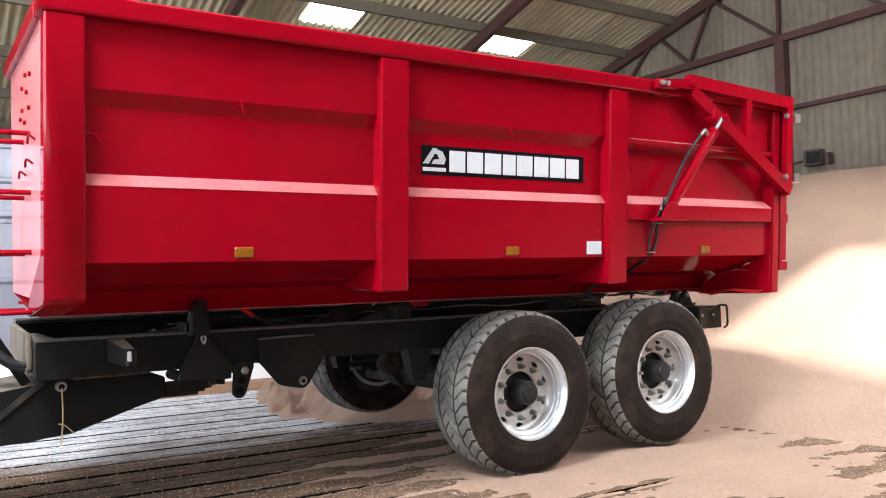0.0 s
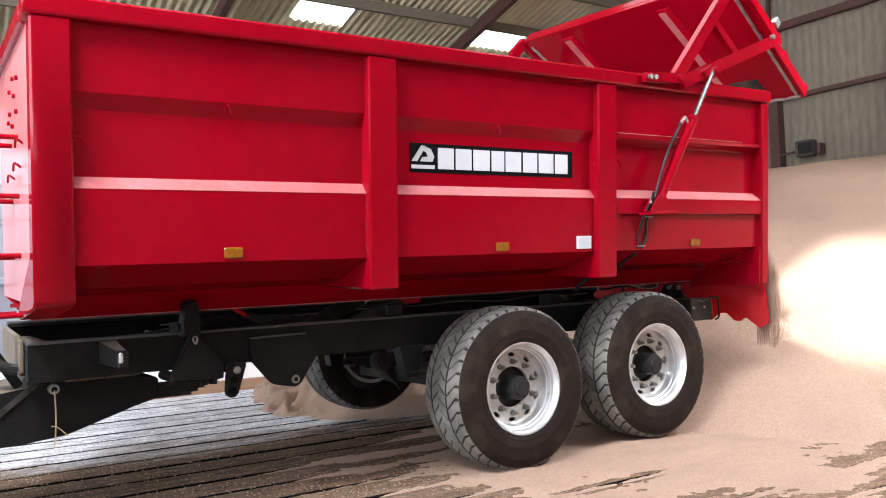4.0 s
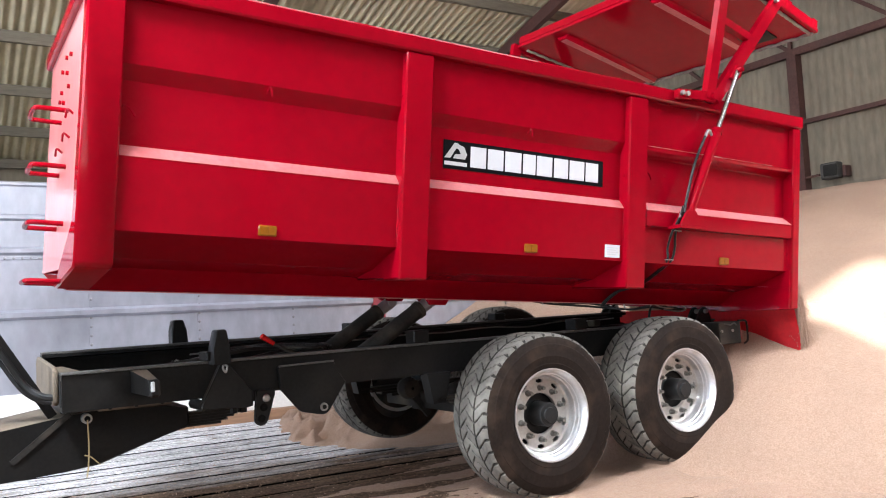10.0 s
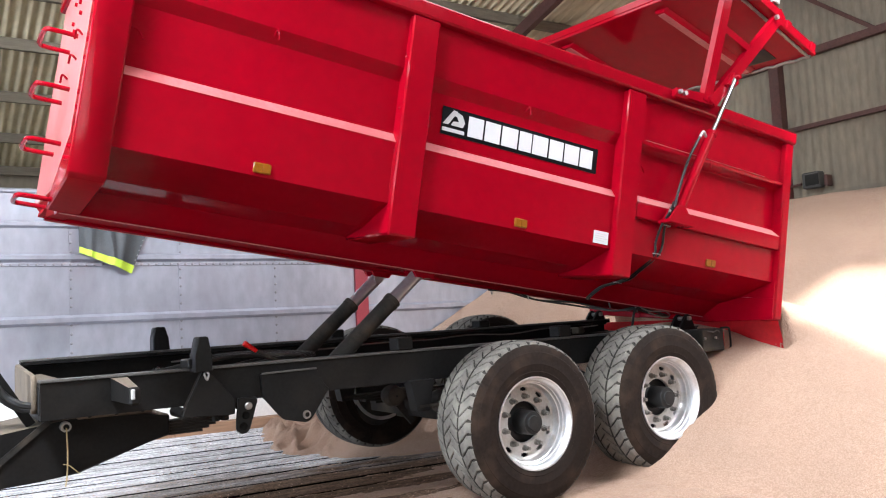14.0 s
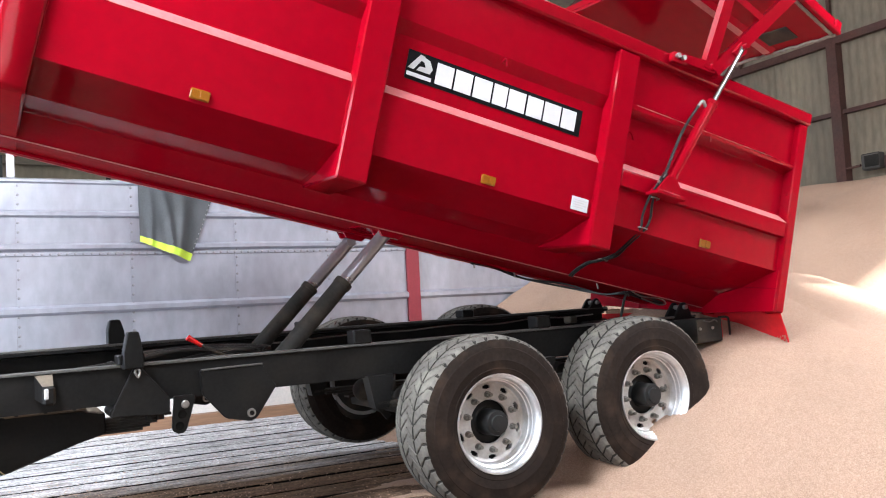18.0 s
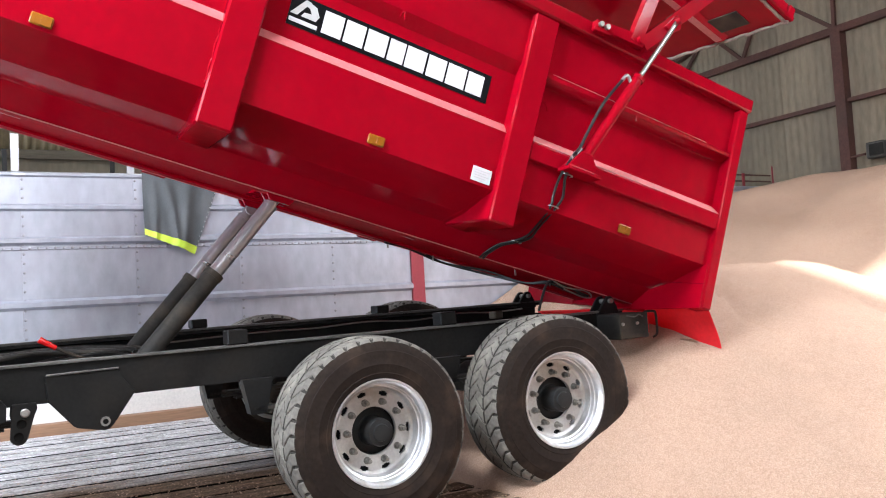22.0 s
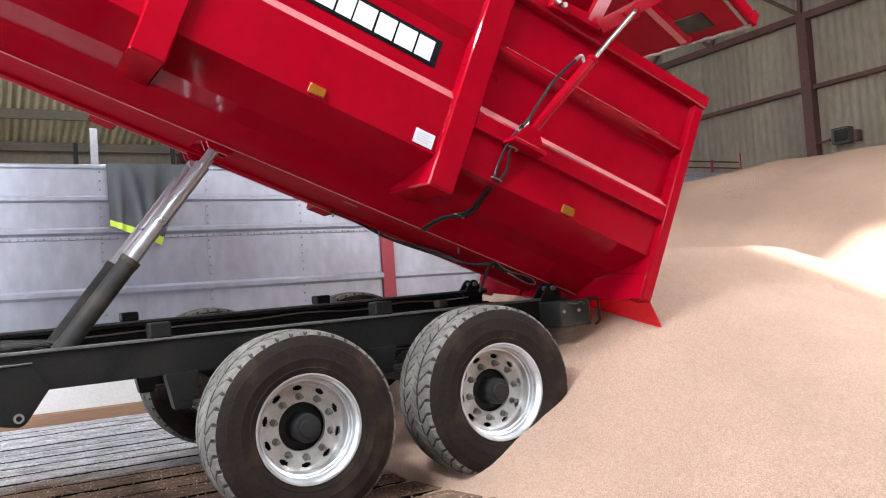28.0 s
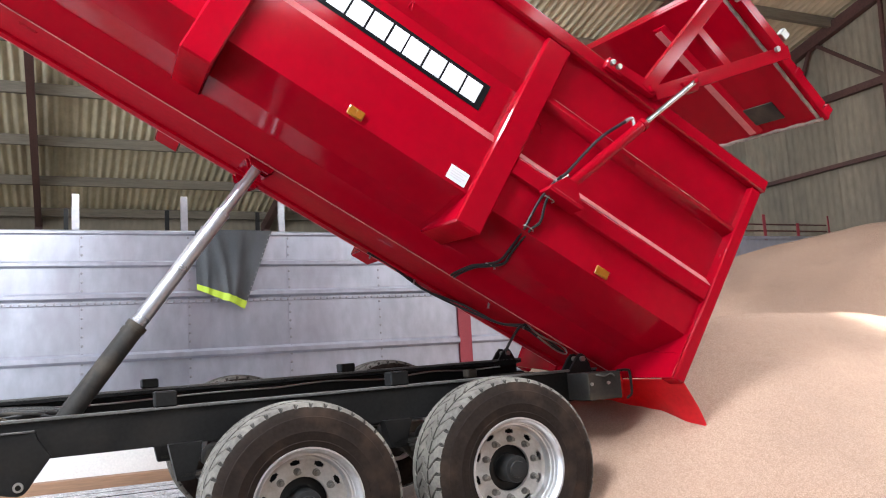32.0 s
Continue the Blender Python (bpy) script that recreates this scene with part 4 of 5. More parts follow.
PANEL = [(-0.185, 2.53), (-0.185, 2.203), (-0.145, 2.13), (-0.145, 1.81), (-0.192, 1.752), (-0.192, 1.392), (0.12, 1.289), (0.35, 1.255), (0.50, 1.142)]
FRONT_X, REAR_X = -2.85, 2.412
GLOW_SHEET = []
BAYS = [(-2.679, -1.157), (-0.971, 0.578), (0.753, 2.325)]


def lean_out(bm, level=0.55):
    """The body's sides lean outwards with height, and past the level line the far side stands higher on the grain."""
    for v in bm.verts:
        d = BODY_MID - v.co.y
        u = min(1.0, max(0.0, (abs(d) - 0.62) / 0.30))
        v.co.y -= (1 if d > 0 else -1) * u * (0.0735 * (v.co.z - 1.21) - 0.023)
        v.co.z += 0.083 * max(0.0, v.co.y - level)


def lean_gate(bm):
    for v in bm.verts:
        v.co.x -= 0.115 if v.co.x < 2.3 else 0.092
        v.co.z -= 0.035
    lean_out(bm, -0.25)


def dull_below(bm):
    """Undersides carry thin dull paint."""
    bmesh.ops.recalc_face_normals(bm, faces=bm.faces)
    for q in bm.faces:
        q.material_index = 1 if q.normal.z < -0.9 else 0
    return bm


def tipping_body():
    bm = box(B(), FRONT_X + 0.02, REAR_X - 0.02, 0.52, mirror(0.52), 1.205, 1.225)
    bmesh.ops.translate(bm, verts=bm.verts, vec=-HINGE)
    body = new("body_floor", finish("body_floor", bm, RED_DUSTY))
    body.parent = trailer
    tagged(body, "red steel floor of the tipping body")
    ORIGIN[body] = HINGE
    SHAPED[body] = lean_out
    # pressed side panels
    for side in (1, -1):
        def yy(y):
            return y if side > 0 else mirror(y)
        for a, b in BAYS:
            bm = B()
            poly = [(yy(y), z) for y, z in PANEL] + [(yy(y + 0.008), z + 0.002) for y, z in PANEL[::-1]]
            prism(bm, poly, "x", a - 0.03, b + 0.03)
            part("side_panel", bm, RED, body, "pressed red steel side panel", 8)
            # paler strip on the ledge: dust plus painted top light
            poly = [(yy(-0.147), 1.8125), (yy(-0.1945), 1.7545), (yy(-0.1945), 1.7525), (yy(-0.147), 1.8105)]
            part("ledge", prism(B(), poly, "x", a, b), PALE_LEDGE, body, "ledge pale with grain dust and painted top light")
        # posts with slanting feet
        for x0, x1, yo in ((FRONT_X - 0.005 if side > 0 else -2.72, -2.679, -0.235), (-1.157, -0.971, -0.235), (0.578, 0.753, -0.235), (2.325, REAR_X, -0.235)):
            poly = [(yo, 2.52), (yo, 1.207), (0.37, 1.238), (0.375, 1.252), (-0.12, 1.385), (-0.12, 2.52)]
            if x0 < -2:
                poly = [(yo, 2.52), (yo, 1.225), (-0.19, 1.20), (0.50, 1.142), (0.50, 1.16), (0.34, 1.265), (-0.12, 1.43), (-0.12, 2.52)]
            if x1 > 2.4:
                poly = [(yo, 2.52), (yo, 1.095), (-0.10, 1.090), (0.0, 1.30), (-0.12, 1.43), (-0.12, 2.52)]
            bm = prism(B(), [(yy(y), z) for y, z in poly], "x", x0, x1, 0.010)
            part("post", dull_below(bm), (RED, RED_DUSTY), body)
            # weld beads along its edges
            for xw in (x0 - 0.002, x1 + 0.002):
                if FRONT_X < xw < REAR_X - 0.01:
                    pts = [(xw + 0.002 * math.sin(k * 2.1), yy(-0.194 + 0.002 * math.sin(k * 1.7)), 1.42 + 0.0375 * k) for k in range(9)]
                    part("weld_bead", tube(B(), pts, 0.005, 6, 2), RED, body)
        y0, y1 = sorted((yy(-0.245), yy(-0.085)))
        part("top_rail", box(B(), FRONT_X - 0.03 if side > 0 else FRONT_X + 0.36, REAR_X + 0.02, y0, y1, 2.522, 2.618, 0.012), RED, body, "red box top rail")
        poly = [(0.502, 1.138), (0.62, 1.138), (0.62, 1.204), (0.52, 1.204)]
        part("sill_beam", dull_below(prism(B(), [(yy(y), z) for y, z in poly], "x", FRONT_X + 0.05, 2.32, 0.004)), (RED, RED_DUSTY), body, "red beam under the body floor")
        # beam across the rear bay that carries the tailgate ram
        poly = [(yy(-0.145), 1.815), (yy(-0.225), 1.752), (yy(-0.228), 1.74), (yy(-0.228), 1.645), (yy(-0.145), 1.635)]
        part("ram_beam", prism(B(), poly, "x", 0.755, 2.323, 0.004), RED, body)
        part("ledge", prism(B(), [(yy(-0.147), 1.8185), (yy(-0.228), 1.7545), (yy(-0.228), 1.7525), (yy(-0.147), 1.8165)], "x", 0.757, 2.321), PALE_LEDGE, body, "ledge pale with grain dust and painted top light")
        part("shelf", prism(B(), [(yy(-0.145), 2.215), (yy(-0.222), 2.195), (yy(-0.222), 2.165), (yy(-0.145), 2.135)], "x", 0.755, 2.323, 0.003), RED, body)
        part("shelf_dust", prism(B(), [(yy(-0.15), 2.2185), (yy(-0.218), 2.2005), (yy(-0.218), 2.1985), (yy(-0.15), 2.2165)], "x", 0.80, 2.10), GRAIN, body, "pale grain lying on the shelf")
        # clevis of the tailgate ram
        for o in (-0.335, -0.275):
            y0, y1 = sorted((yy(o - 0.008), yy(o + 0.008)))
            part("ram_bracket", prism(B(), [(0.965, 1.655), (1.165, 1.635), (1.175, 1.69), (1.115, 1.76), (1.035, 1.76)], "y", y0, y1, 0.003), RED, body)
        y0, y1 = sorted((yy(-0.35), yy(-0.229)))
        part("ram_bracket", box(B(), 0.965, 1.215, y0, y1, 1.63, 1.655, 0.004), RED, body)
        # lower step plate towards the rear
        part("gusset", prism(B(), [(yy(-0.192), 1.392), (yy(-0.222), 1.40), (yy(-0.222), 1.262), (yy(0.10), 1.287)], "x", 2.311, 2.324), RED, body)
        # tailgate pivot bracket on the rail
        y0, y1 = sorted((yy(-0.30), yy(-0.246)))
        part("pivot_bracket", prism(B(), [(0.965, 2.545), (1.09, 2.55), (1.20, 2.575), (1.35, 2.56), (1.37, 2.60), (1.35, 2.645), (1.30, 2.65), (1.24, 2.625), (1.09, 2.62), (0.965, 2.615)], "y", y0, y1, 0.010), RED, body)
        for x in (0.995, 1.045):
            part("bolt", rod(B(), (x, yy(-0.295), 2.583), (x, yy(-0.322), 2.583), 0.017), ZINC, body)
        for x in (-1.925, -0.206, 1.581):
            y0, y1 = sorted((yy(-0.206), yy(-0.191)))
            part("side_marker", box(B(), x - 0.050, x + 0.050, y0, y1, 1.408, 1.464, 0.006), AMBER, body, "amber side marker")
            y0, y1 = sorted((yy(-0.210), yy(-0.2065)))
            part("reflector", box(B(), x - 0.0, x + 0.045, y0, y1, 1.413, 1.459, 0.001), AMBER, body)
        # little rope hooks
        def hook(x, y, z, dx=0.0, dy=-1.0):
            pts = [(x, y, z), (x + 0.012 * dx, y + 0.03 * dy, z + 0.02), (x + 0.03 * dx + 0.01, y + 0.035 * dy, z + 0.012), (x + 0.045 * dx + 0.02, y + 0.03 * dy, z - 0.025)]
            part("rope_hook", tube(B(), [(p[0], yy(p[1]), p[2]) for p in pts], 0.0065, 6, 4), RED, body)
        for x, y, z in ((-1.95, -0.175, 2.165), (-0.24, -0.175, 2.165), (1.46, -0.185, 2.165)):
            hook(x, y, z)
        for x, z in ((-2.675, 1.97), (-1.162, 2.26), (-1.162, 1.95), (0.573, 1.97), (2.32, 1.97), (2.32, 2.16), (0.76, 2.0)):
            hook(x, -0.19, z, 1.0, -0.2)
        # bottom slope behind the posts, pale lower edge of the sill and the seam over it
        for a, b in ((-1.187, -0.941), (0.548, 0.783)):
            poly = [(yy(-0.18), 1.386), (yy(0.12), 1.2865), (yy(0.352), 1.2525), (yy(0.498), 1.143), (yy(0.502), 1.148), (yy(0.356), 1.2565), (yy(0.12), 1.2915), (yy(-0.18), 1.391)]
            part("slope_panel", prism(B(), poly, "x", a, b), RED, body, soft_angle=8)
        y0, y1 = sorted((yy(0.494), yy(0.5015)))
        part("sill_edge", box(B(), FRONT_X + 0.06, 2.31, y0, y1, 1.1345, 1.1405), PALE_LEDGE, body, "pale lower edge")
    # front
    part("front_wall", box(B(), FRONT_X, FRONT_X + 0.012, -0.19, 1.32, 1.215, 2.522), RED_FRONT, body, "flat red front wall, its pale sheen put into the colour")
    part("front_rail", box(B(), FRONT_X - 0.03, FRONT_X + 0.09, -0.083, 1.40, 2.522, 2.618, 0.012), RED, body)
    part("front_corner", prism(B(), [(FRONT_X, 1.321), (FRONT_X + 0.012, 1.321), (FRONT_X + 0.40, 1.90), (FRONT_X + 0.40, 1.915)], "z", 1.215, 2.60), RED, body)
    part("front_sill", prism(B(), [(FRONT_X - 0.002, 1.215), (FRONT_X + 0.06, 1.15), (FRONT_X + 0.16, 1.15), (FRONT_X + 0.16, 1.203), (FRONT_X + 0.02, 1.215)], "y", 0.50, mirror(0.50)), RED_DUSTY, body)
    for z in (2.07, 1.77, 1.47, 1.17):
        bm = tube(B(), [(FRONT_X + 0.0, 0.31, z), (FRONT_X - 0.12, 0.31, z), (FRONT_X - 0.16, 0.35, z), (FRONT_X - 0.16, 0.58, z), (FRONT_X - 0.12, 0.62, z), (FRONT_X, 0.62, z)], 0.013, 10, 4)
        part("step_rung", bm, RED, body, "red bar rung on the front")
    for k, (y, z) in enumerate(((0.25, 2.36), (0.45, 2.40), (0.62, 2.36), (0.40, 2.30), (0.62, 2.24), (0.3, 2.2), (0.5, 2.16), (0.7, 2.2))):
        part("rivet", rod(B(), (FRONT_X, y, z), (FRONT_X - 0.014, y, z), 0.012), RED, body)
    for y, z in ((0.1, 2.0), (0.2, 1.9), (0.5, 1.88)):
        part("rope_hook", tube(B(), [(FRONT_X, y, z), (FRONT_X - 0.03, y, z + 0.02), (FRONT_X - 0.03, y + 0.05, z - 0.01)], 0.006, 6, 4), RED, body)
    # cross members below the floor
    for x in (-2.45, -1.7, -0.05, 0.7, 1.45):
        part("floor_member", box(B(), x - 0.03, x + 0.03, 0.621, mirror(0.621), 1.188, 1.204), RED_DUSTY, body)
    for x in (-2.0, 0.47):
        part("stiffener", prism(B(), [(x - 0.05, 1.204), (x + 0.09, 1.204), (x + 0.07, 1.15), (x - 0.03, 1.15)], "y", 0.621, 0.72), RED, body)
    # crosshead for the hoist rams
    part("ram_crosshead", box(B(), -0.56, -0.38, 0.622, mirror(0.622), 1.16, 1.204), RED, body)
    for y in (0.54, 0.66, 1.18, 1.30):
        part("ram_lug", prism(B(), [(-0.60, 1.20), (-0.33, 1.20), (-0.40, 1.10), (-0.52, 1.10)], "y", y - 0.012, y + 0.012), RED, body)
    # lower rear edge with its valance
    part("rear_sill", box(B(), 2.33, REAR_X + 0.006, 0.46, mirror(0.46), 1.10, 1.204, 0.006), RED, body)
    part("rear_lip", box(B(), REAR_X + 0.002, REAR_X + 0.016, -0.16, mirror(-0.16), 1.19, 1.26, 0.004), RED, body)
    # plates that close the foot of the rear post down to the sill
    for side in (1, -1):
        bm = B()
        prism(bm, [(y if side > 0 else mirror(y), z) for y, z in ((-0.222, 1.093), (-0.222, 1.26), (0.10, 1.285), (0.33, 1.245), (0.50, 1.14), (0.50, 1.093))], "x", 2.311, 2.324, 0.002)
        part("post_foot", bm, RED, body, soft_angle=0)
    # added sheet below the rear edge that carries the red glow on the grain
    bm = B()
    nx, nz = 30, 8
    g = [[[bm.verts.new((0.02 * math.sin(i * 0.9 + 0.4 * k) * (k / nz) + o, -1.02 + 2.04 * i / nx, -(0.33 + 0.035 * math.sin(i * 1.7) + 0.03 * math.sin(i * 0.55 + 1)) * k / nz)) for i in range(nx + 1)] for k in range(nz + 1)] for o in (0.0, 0.008)]
    for s in g:
        for k in range(nz):
            for i in range(nx):
                bm.faces.new((s[k][i], s[k][i + 1], s[k + 1][i + 1], s[k + 1][i]))
    GLOW_SHEET.append(new("glow_sheet", finish("glow_sheet", bm, RED_GLOW)))
    GLOW_SHEET[0].parent = body
    tagged(GLOW_SHEET[0], "added red sheet for the red glow under the rear edge")
    # signs on the side
    part("name_board", box(B(), -0.843, 0.42, -0.1495, -0.1465, 1.89, 2.063), DECAL, body, "black name board with pale marks")
    # emblem: a slanting stem and a bent limb
    for poly in ([(-0.835, 1.955), (-0.795, 1.955), (-0.735, 2.045), (-0.765, 2.05)], [(-0.765, 2.05), (-0.70, 2.03), (-0.675, 1.985), (-0.69, 1.955), (-0.775, 1.955), (-0.76, 1.98), (-0.72, 1.985), (-0.735, 2.012), (-0.755, 2.018)]):
        part("emblem", prism(B(), poly, "y", -0.1525, -0.1498), GREYPRINT, body, "pale grey emblem")
    part("emblem_line", box(B(), -0.835, -0.675, -0.1525, -0.1498, 1.912, 1.934), WHITE, body)
    for k, (x, w) in enumerate(((-0.650, 0.115), (-0.522, 0.118), (-0.391, 0.126), (-0.252, 0.100), (-0.142, 0.126), (-0.002, 0.118), (0.128, 0.126), (0.266, 0.110))):
        part("letter_bar", box(B(), x, x + w, -0.1525, -0.1498, 1.913, 2.04, 0.0012), WHITE, body, "white bar" if k == 0 else "")
    part("data_sticker", box(B(), 0.415, 0.545, -0.1975, -0.1935, 1.412, 1.497), WHITE, body, "white data sticker")
    for k in range(4):
        part("sticker_line", box(B(), 0.43, 0.53 - 0.02 * (k % 2), -0.1995, -0.1977, 1.475 - 0.015 * k, 1.479 - 0.015 * k), GREYPRINT, body)
    # hoses to the tailgate ram
    for o in (0.0, 0.022):
        k = 1.6 * o * (1 if o else 0)
        pts = [(1.045 + o, -0.29, 1.79), (1.0 + o, -0.31, 1.72), (0.985 + k, -0.25, 1.61), (0.995 + 2 * k, -0.20, 1.50), (0.995 + k, -0.195, 1.41), (1.045 + o, 0.0, 1.325), (1.07 + k, 0.15, 1.278), (1.03 + o, 0.26, 1.243), (0.98 + o, 0.33, 1.215), (0.93 + o, 0.395, 1.15), (0.905 + o, 0.405, 1.11)]
        part("hose", tube(B(), pts, 0.0085), HOSE, body, "black hydraulic hose")
    for x, y, z in ((1.015, -0.25, 1.62), (1.0, -0.195, 1.42), (1.05, 0.245, 1.25)):
        part("hose_clip", tube(B(), [(x - 0.018, y + 0.02, z), (x - 0.016, y - 0.014, z), (x + 0.045, y - 0.014, z), (x + 0.05, y + 0.02, z)], 0.004, 6, 3), ZINC, body)
    for x, z in ((1.05, 1.79), (1.02, 1.755)):
        part("hose_union", rod(B(), (x, -0.30, z), (x - 0.028, -0.31, z - 0.05), 0.011, n=6), ZINC, body)
    for o in (0.0, 0.05):
        part("hose", tube(B(), [(0.52, 1.16, 1.13), (0.72, 1.18, 1.14 + o), (1.0, 1.17, 1.11), (1.3, 1.0, 1.10 + 0.5 * o), (1.5, 0.75, 1.09), (1.62, 0.60, 1.12 + 0.3 * o), (1.80, 0.57, 1.10 + 0.5 * o), (1.96, 0.57, 1.11)], 0.009), HOSE, body)
    part("hose", tube(B(), [(1.58, 0.545, 1.15), (1.72, 0.55, 1.12), (1.92, 0.56, 1.14), (1.98, 0.56, 1.11), (1.90, 0.56, 1.09), (1.72, 0.55, 1.105)], 0.006), ZINC, body)
    part("hose", tube(B(), [(1.62, 0.55, 1.15), (1.57, 0.56, 1.10), (1.55, 0.56, 0.98), (1.545, 0.56, 0.90)], 0.010), HOSE, body)
    for x in (0.55, 0.93, 1.30, 1.60):
        part("hose_clip", rod(B(), (x, 1.15 if x < 1.2 else 0.56, 1.10), (x, 1.19 if x < 1.2 else 0.60, 1.17), 0.007), ZINC, body)
    return body


body = tipping_body()

GATE_PIN = Vector((1.60, 0.0, 2.39))


def tailgate():
    bm = box(B(), 2.525, 2.56, -0.23, mirror(-0.23), 1.30, 2.63, 0.006)
    lean_gate(bm)
    bmesh.ops.translate(bm, verts=bm.verts, vec=-PIVOT)
    gate = new("tailgate", finish("tailgate", bm, RED))
    gate.parent = trailer
    tagged(gate, "red steel tailgate on side arms")
    ORIGIN[gate] = PIVOT
    SHAPED[gate] = lean_gate
    for z in (1.34, 1.72, 2.16, 2.60):
        part("stiffener", box(B(), 2.562, 2.64, -0.22, mirror(-0.22), z - 0.04, z + 0.03, 0.005), RED, gate)
    for y in (-0.21, 0.55, 1.5, mirror(-0.21) - 0.06):
        part("upright", box(B(), 2.563, 2.635, y, y + 0.06, 1.38, 2.56, 0.005), RED, gate)
    # inside: stiffening strips, seal and a hatch
    for y in (0.40, 1.50):
        part("strip", prism(B(), [(2.524, y - 0.07), (2.488, y - 0.035), (2.488, y + 0.035), (2.524, y + 0.07)], "z", 1.36, 2.54, 0.003), RED, gate)
        # pale face over the stiffener: dust, and the light it catches as colour
        part("strip_dust", box(B(), 2.4835, 2.4865, y - 0.033, y + 0.033, 1.38, 2.52), PALE_LEDGE, gate, "strip pale with dust and painted light")
    for y0, y1, z0, z1 in ((-0.20, mirror(-0.20), 1.31, 1.345), (-0.20, -0.155, 1.35, 2.55), (mirror(-0.155), mirror(-0.20), 1.35, 2.55)):
        bm = B()
        k = 30
        along_z = z1 - z0 > 0.5
        pts = []
        for i in range(k + 1):
            u = i / k
            w = 0.006 * math.sin(i * 2.3)
            p = (2.514 + w, (y0 + y1) / 2 + 0.4 * w, z0 + (z1 - z0) * u) if along_z else (2.514 + w, y0 + (y1 - y0) * u, (z0 + z1) / 2 + 0.4 * w)
            pts.append(p)
        tube(bm, pts, 0.014, 7, 1)
        part("seal", bm, SEAL, gate, "pale crumpled rubber seal")
    part("hatch", box(B(), 2.512, 2.524, 0.07, 0.37, 1.43, 1.60, 0.003), DUSTY_BLACK, gate, "dark hatch in the tailgate")
    for side in (1, -1):
        def yy(y):
            return y if side > 0 else mirror(y)
        a, y = PIVOT, yy(-0.272)
        part("lower_arm", bar(B(), (1.43, y, 2.60), (2.56, y, 1.93), 0.055, 0.09), RED, gate)
        part("upper_arm", bar(B(), (1.40, y, 2.665), (2.57, y, 2.61), 0.055, 0.09), RED, gate)
        part("end_arm", bar(B(), (2.535, y, 1.95), (2.535, y, 2.60), 0.05, 0.07), RED, gate)
        part("brace", bar(B(), (2.06, y, 2.23), (2.06, y, 2.60), 0.05, 0.06), RED, gate)
        part("pin_lug", prism(B(), [(1.63, 2.50), (1.76, 2.44), (1.74, 2.38), (1.69, 2.37), (1.63, 2.42)], "y", *sorted((yy(-0.325), yy(-0.225))), 0.005), RED, gate)
        part("pin", rod(B(), (1.715, yy(-0.37), 2.425), (1.715, yy(-0.22), 2.425), 0.019), RED, gate)
        part("pivot_pin", rod(B(), (1.43, yy(-0.325), 2.64), (1.43, yy(-0.24), 2.64), 0.026), RED, gate)
        for z in (2.50, 2.03):
            part("gate_bolt", rod(B(), (2.46, yy(-0.305), z), (2.46, yy(-0.33), z), 0.02), ZINC, gate)
            part("catch", box(B(), 2.60, 2.67, *sorted((yy(-0.30), yy(-0.25))), z - 0.035, z + 0.035, 0.006), ZINC, gate)
    return gate


gate = tailgate()

RAM_BASE = Vector((1.075, 0.0, 1.710))
RAM_LOW, RAM_HIGH = -0.315, -0.388     # the sides lean out, and the rams with them
HOIST_BASE, HOIST_TOP = Vector((-1.30, 0, 0.80)), Vector((-0.47, 0, 1.14))
SLIDERS = []


def cylinders():
    """Rams along their own z axis, from the lower pin."""
    for y in (RAM_LOW, mirror(RAM_LOW)):
        bm = rod(B(), (0, 0, -0.02), (0, 0, 0.70), 0.036, n=18)
        rod(bm, (0, 0, 0.70), (0, 0, 0.73), 0.041, n=18)
        barrel = part("gate_ram", bm, RED, trailer, "slim red tailgate ram")
        part("ram_eye", rod(B(), (0, -0.035, 0), (0, 0.035, 0), 0.04), RED, barrel)
        part("port", tube(B(), [(-0.03, 0, 0.66), (-0.075, 0, 0.675), (-0.085, 0, 0.62)], 0.012, 8, 4), ZINC, barrel)
        part("ram_hose", tube(B(), [(-0.085, 0, 0.63), (-0.105, -0.01, 0.40), (-0.085, -0.015, 0.18), (-0.07, -0.02, 0.06), (-0.075, -0.03, 0.0)], 0.010), HOSE, barrel)
        r = part("ram_rod", rod(B(), (0, 0, -0.78), (0, 0, 0.0), 0.019, n=14), CHROME, barrel, "chromed ram rod")
        SLIDERS.append(("gate", barrel, r, y))
    for y in (0.60, 1.24):
        bm = rod(B(), (0, 0, -0.05), (0, 0, 0.84), 0.055, n=24)
        rod(bm, (0, 0, 0.84), (0, 0, 0.875), 0.060, n=24)
        barrel = part("hoist_ram", bm, DUSTY_BLACK, trailer, "black telescopic hoist ram")
        part("ram_trunnion", rod(B(), (0, -0.1, 0), (0, 0.1, 0), 0.05), BLACK, barrel)
        stage = part("ram_stage", rod(rod(B(), (0, 0, -0.80), (0, 0, 0.0), 0.044, n=24), (0, 0, 0.0), (0, 0, 0.018), 0.047, n=24), RAMSTEEL, barrel, "grey steel ram stage")
        r = part("ram_rod", rod(rod(B(), (0, 0, -0.80), (0, 0, 0.0), 0.033, n=20), (0, -0.05, 0.0), (0, 0.05, 0.0), 0.036), RAMSTEEL, barrel, "grey steel ram rod")
        SLIDERS.append(("hoist", barrel, (stage, r), y))


cylinders()

# ---- the grain ----
TOE = [(-9.0, 3.0), (-3.0, 2.8), (-1.2, 2.6), (0.0, 2.4), (1.2, 2.35), (2.6, 1.9), (4.0, 1.2), (4.8, 0.95), (5.7, 0.8)]


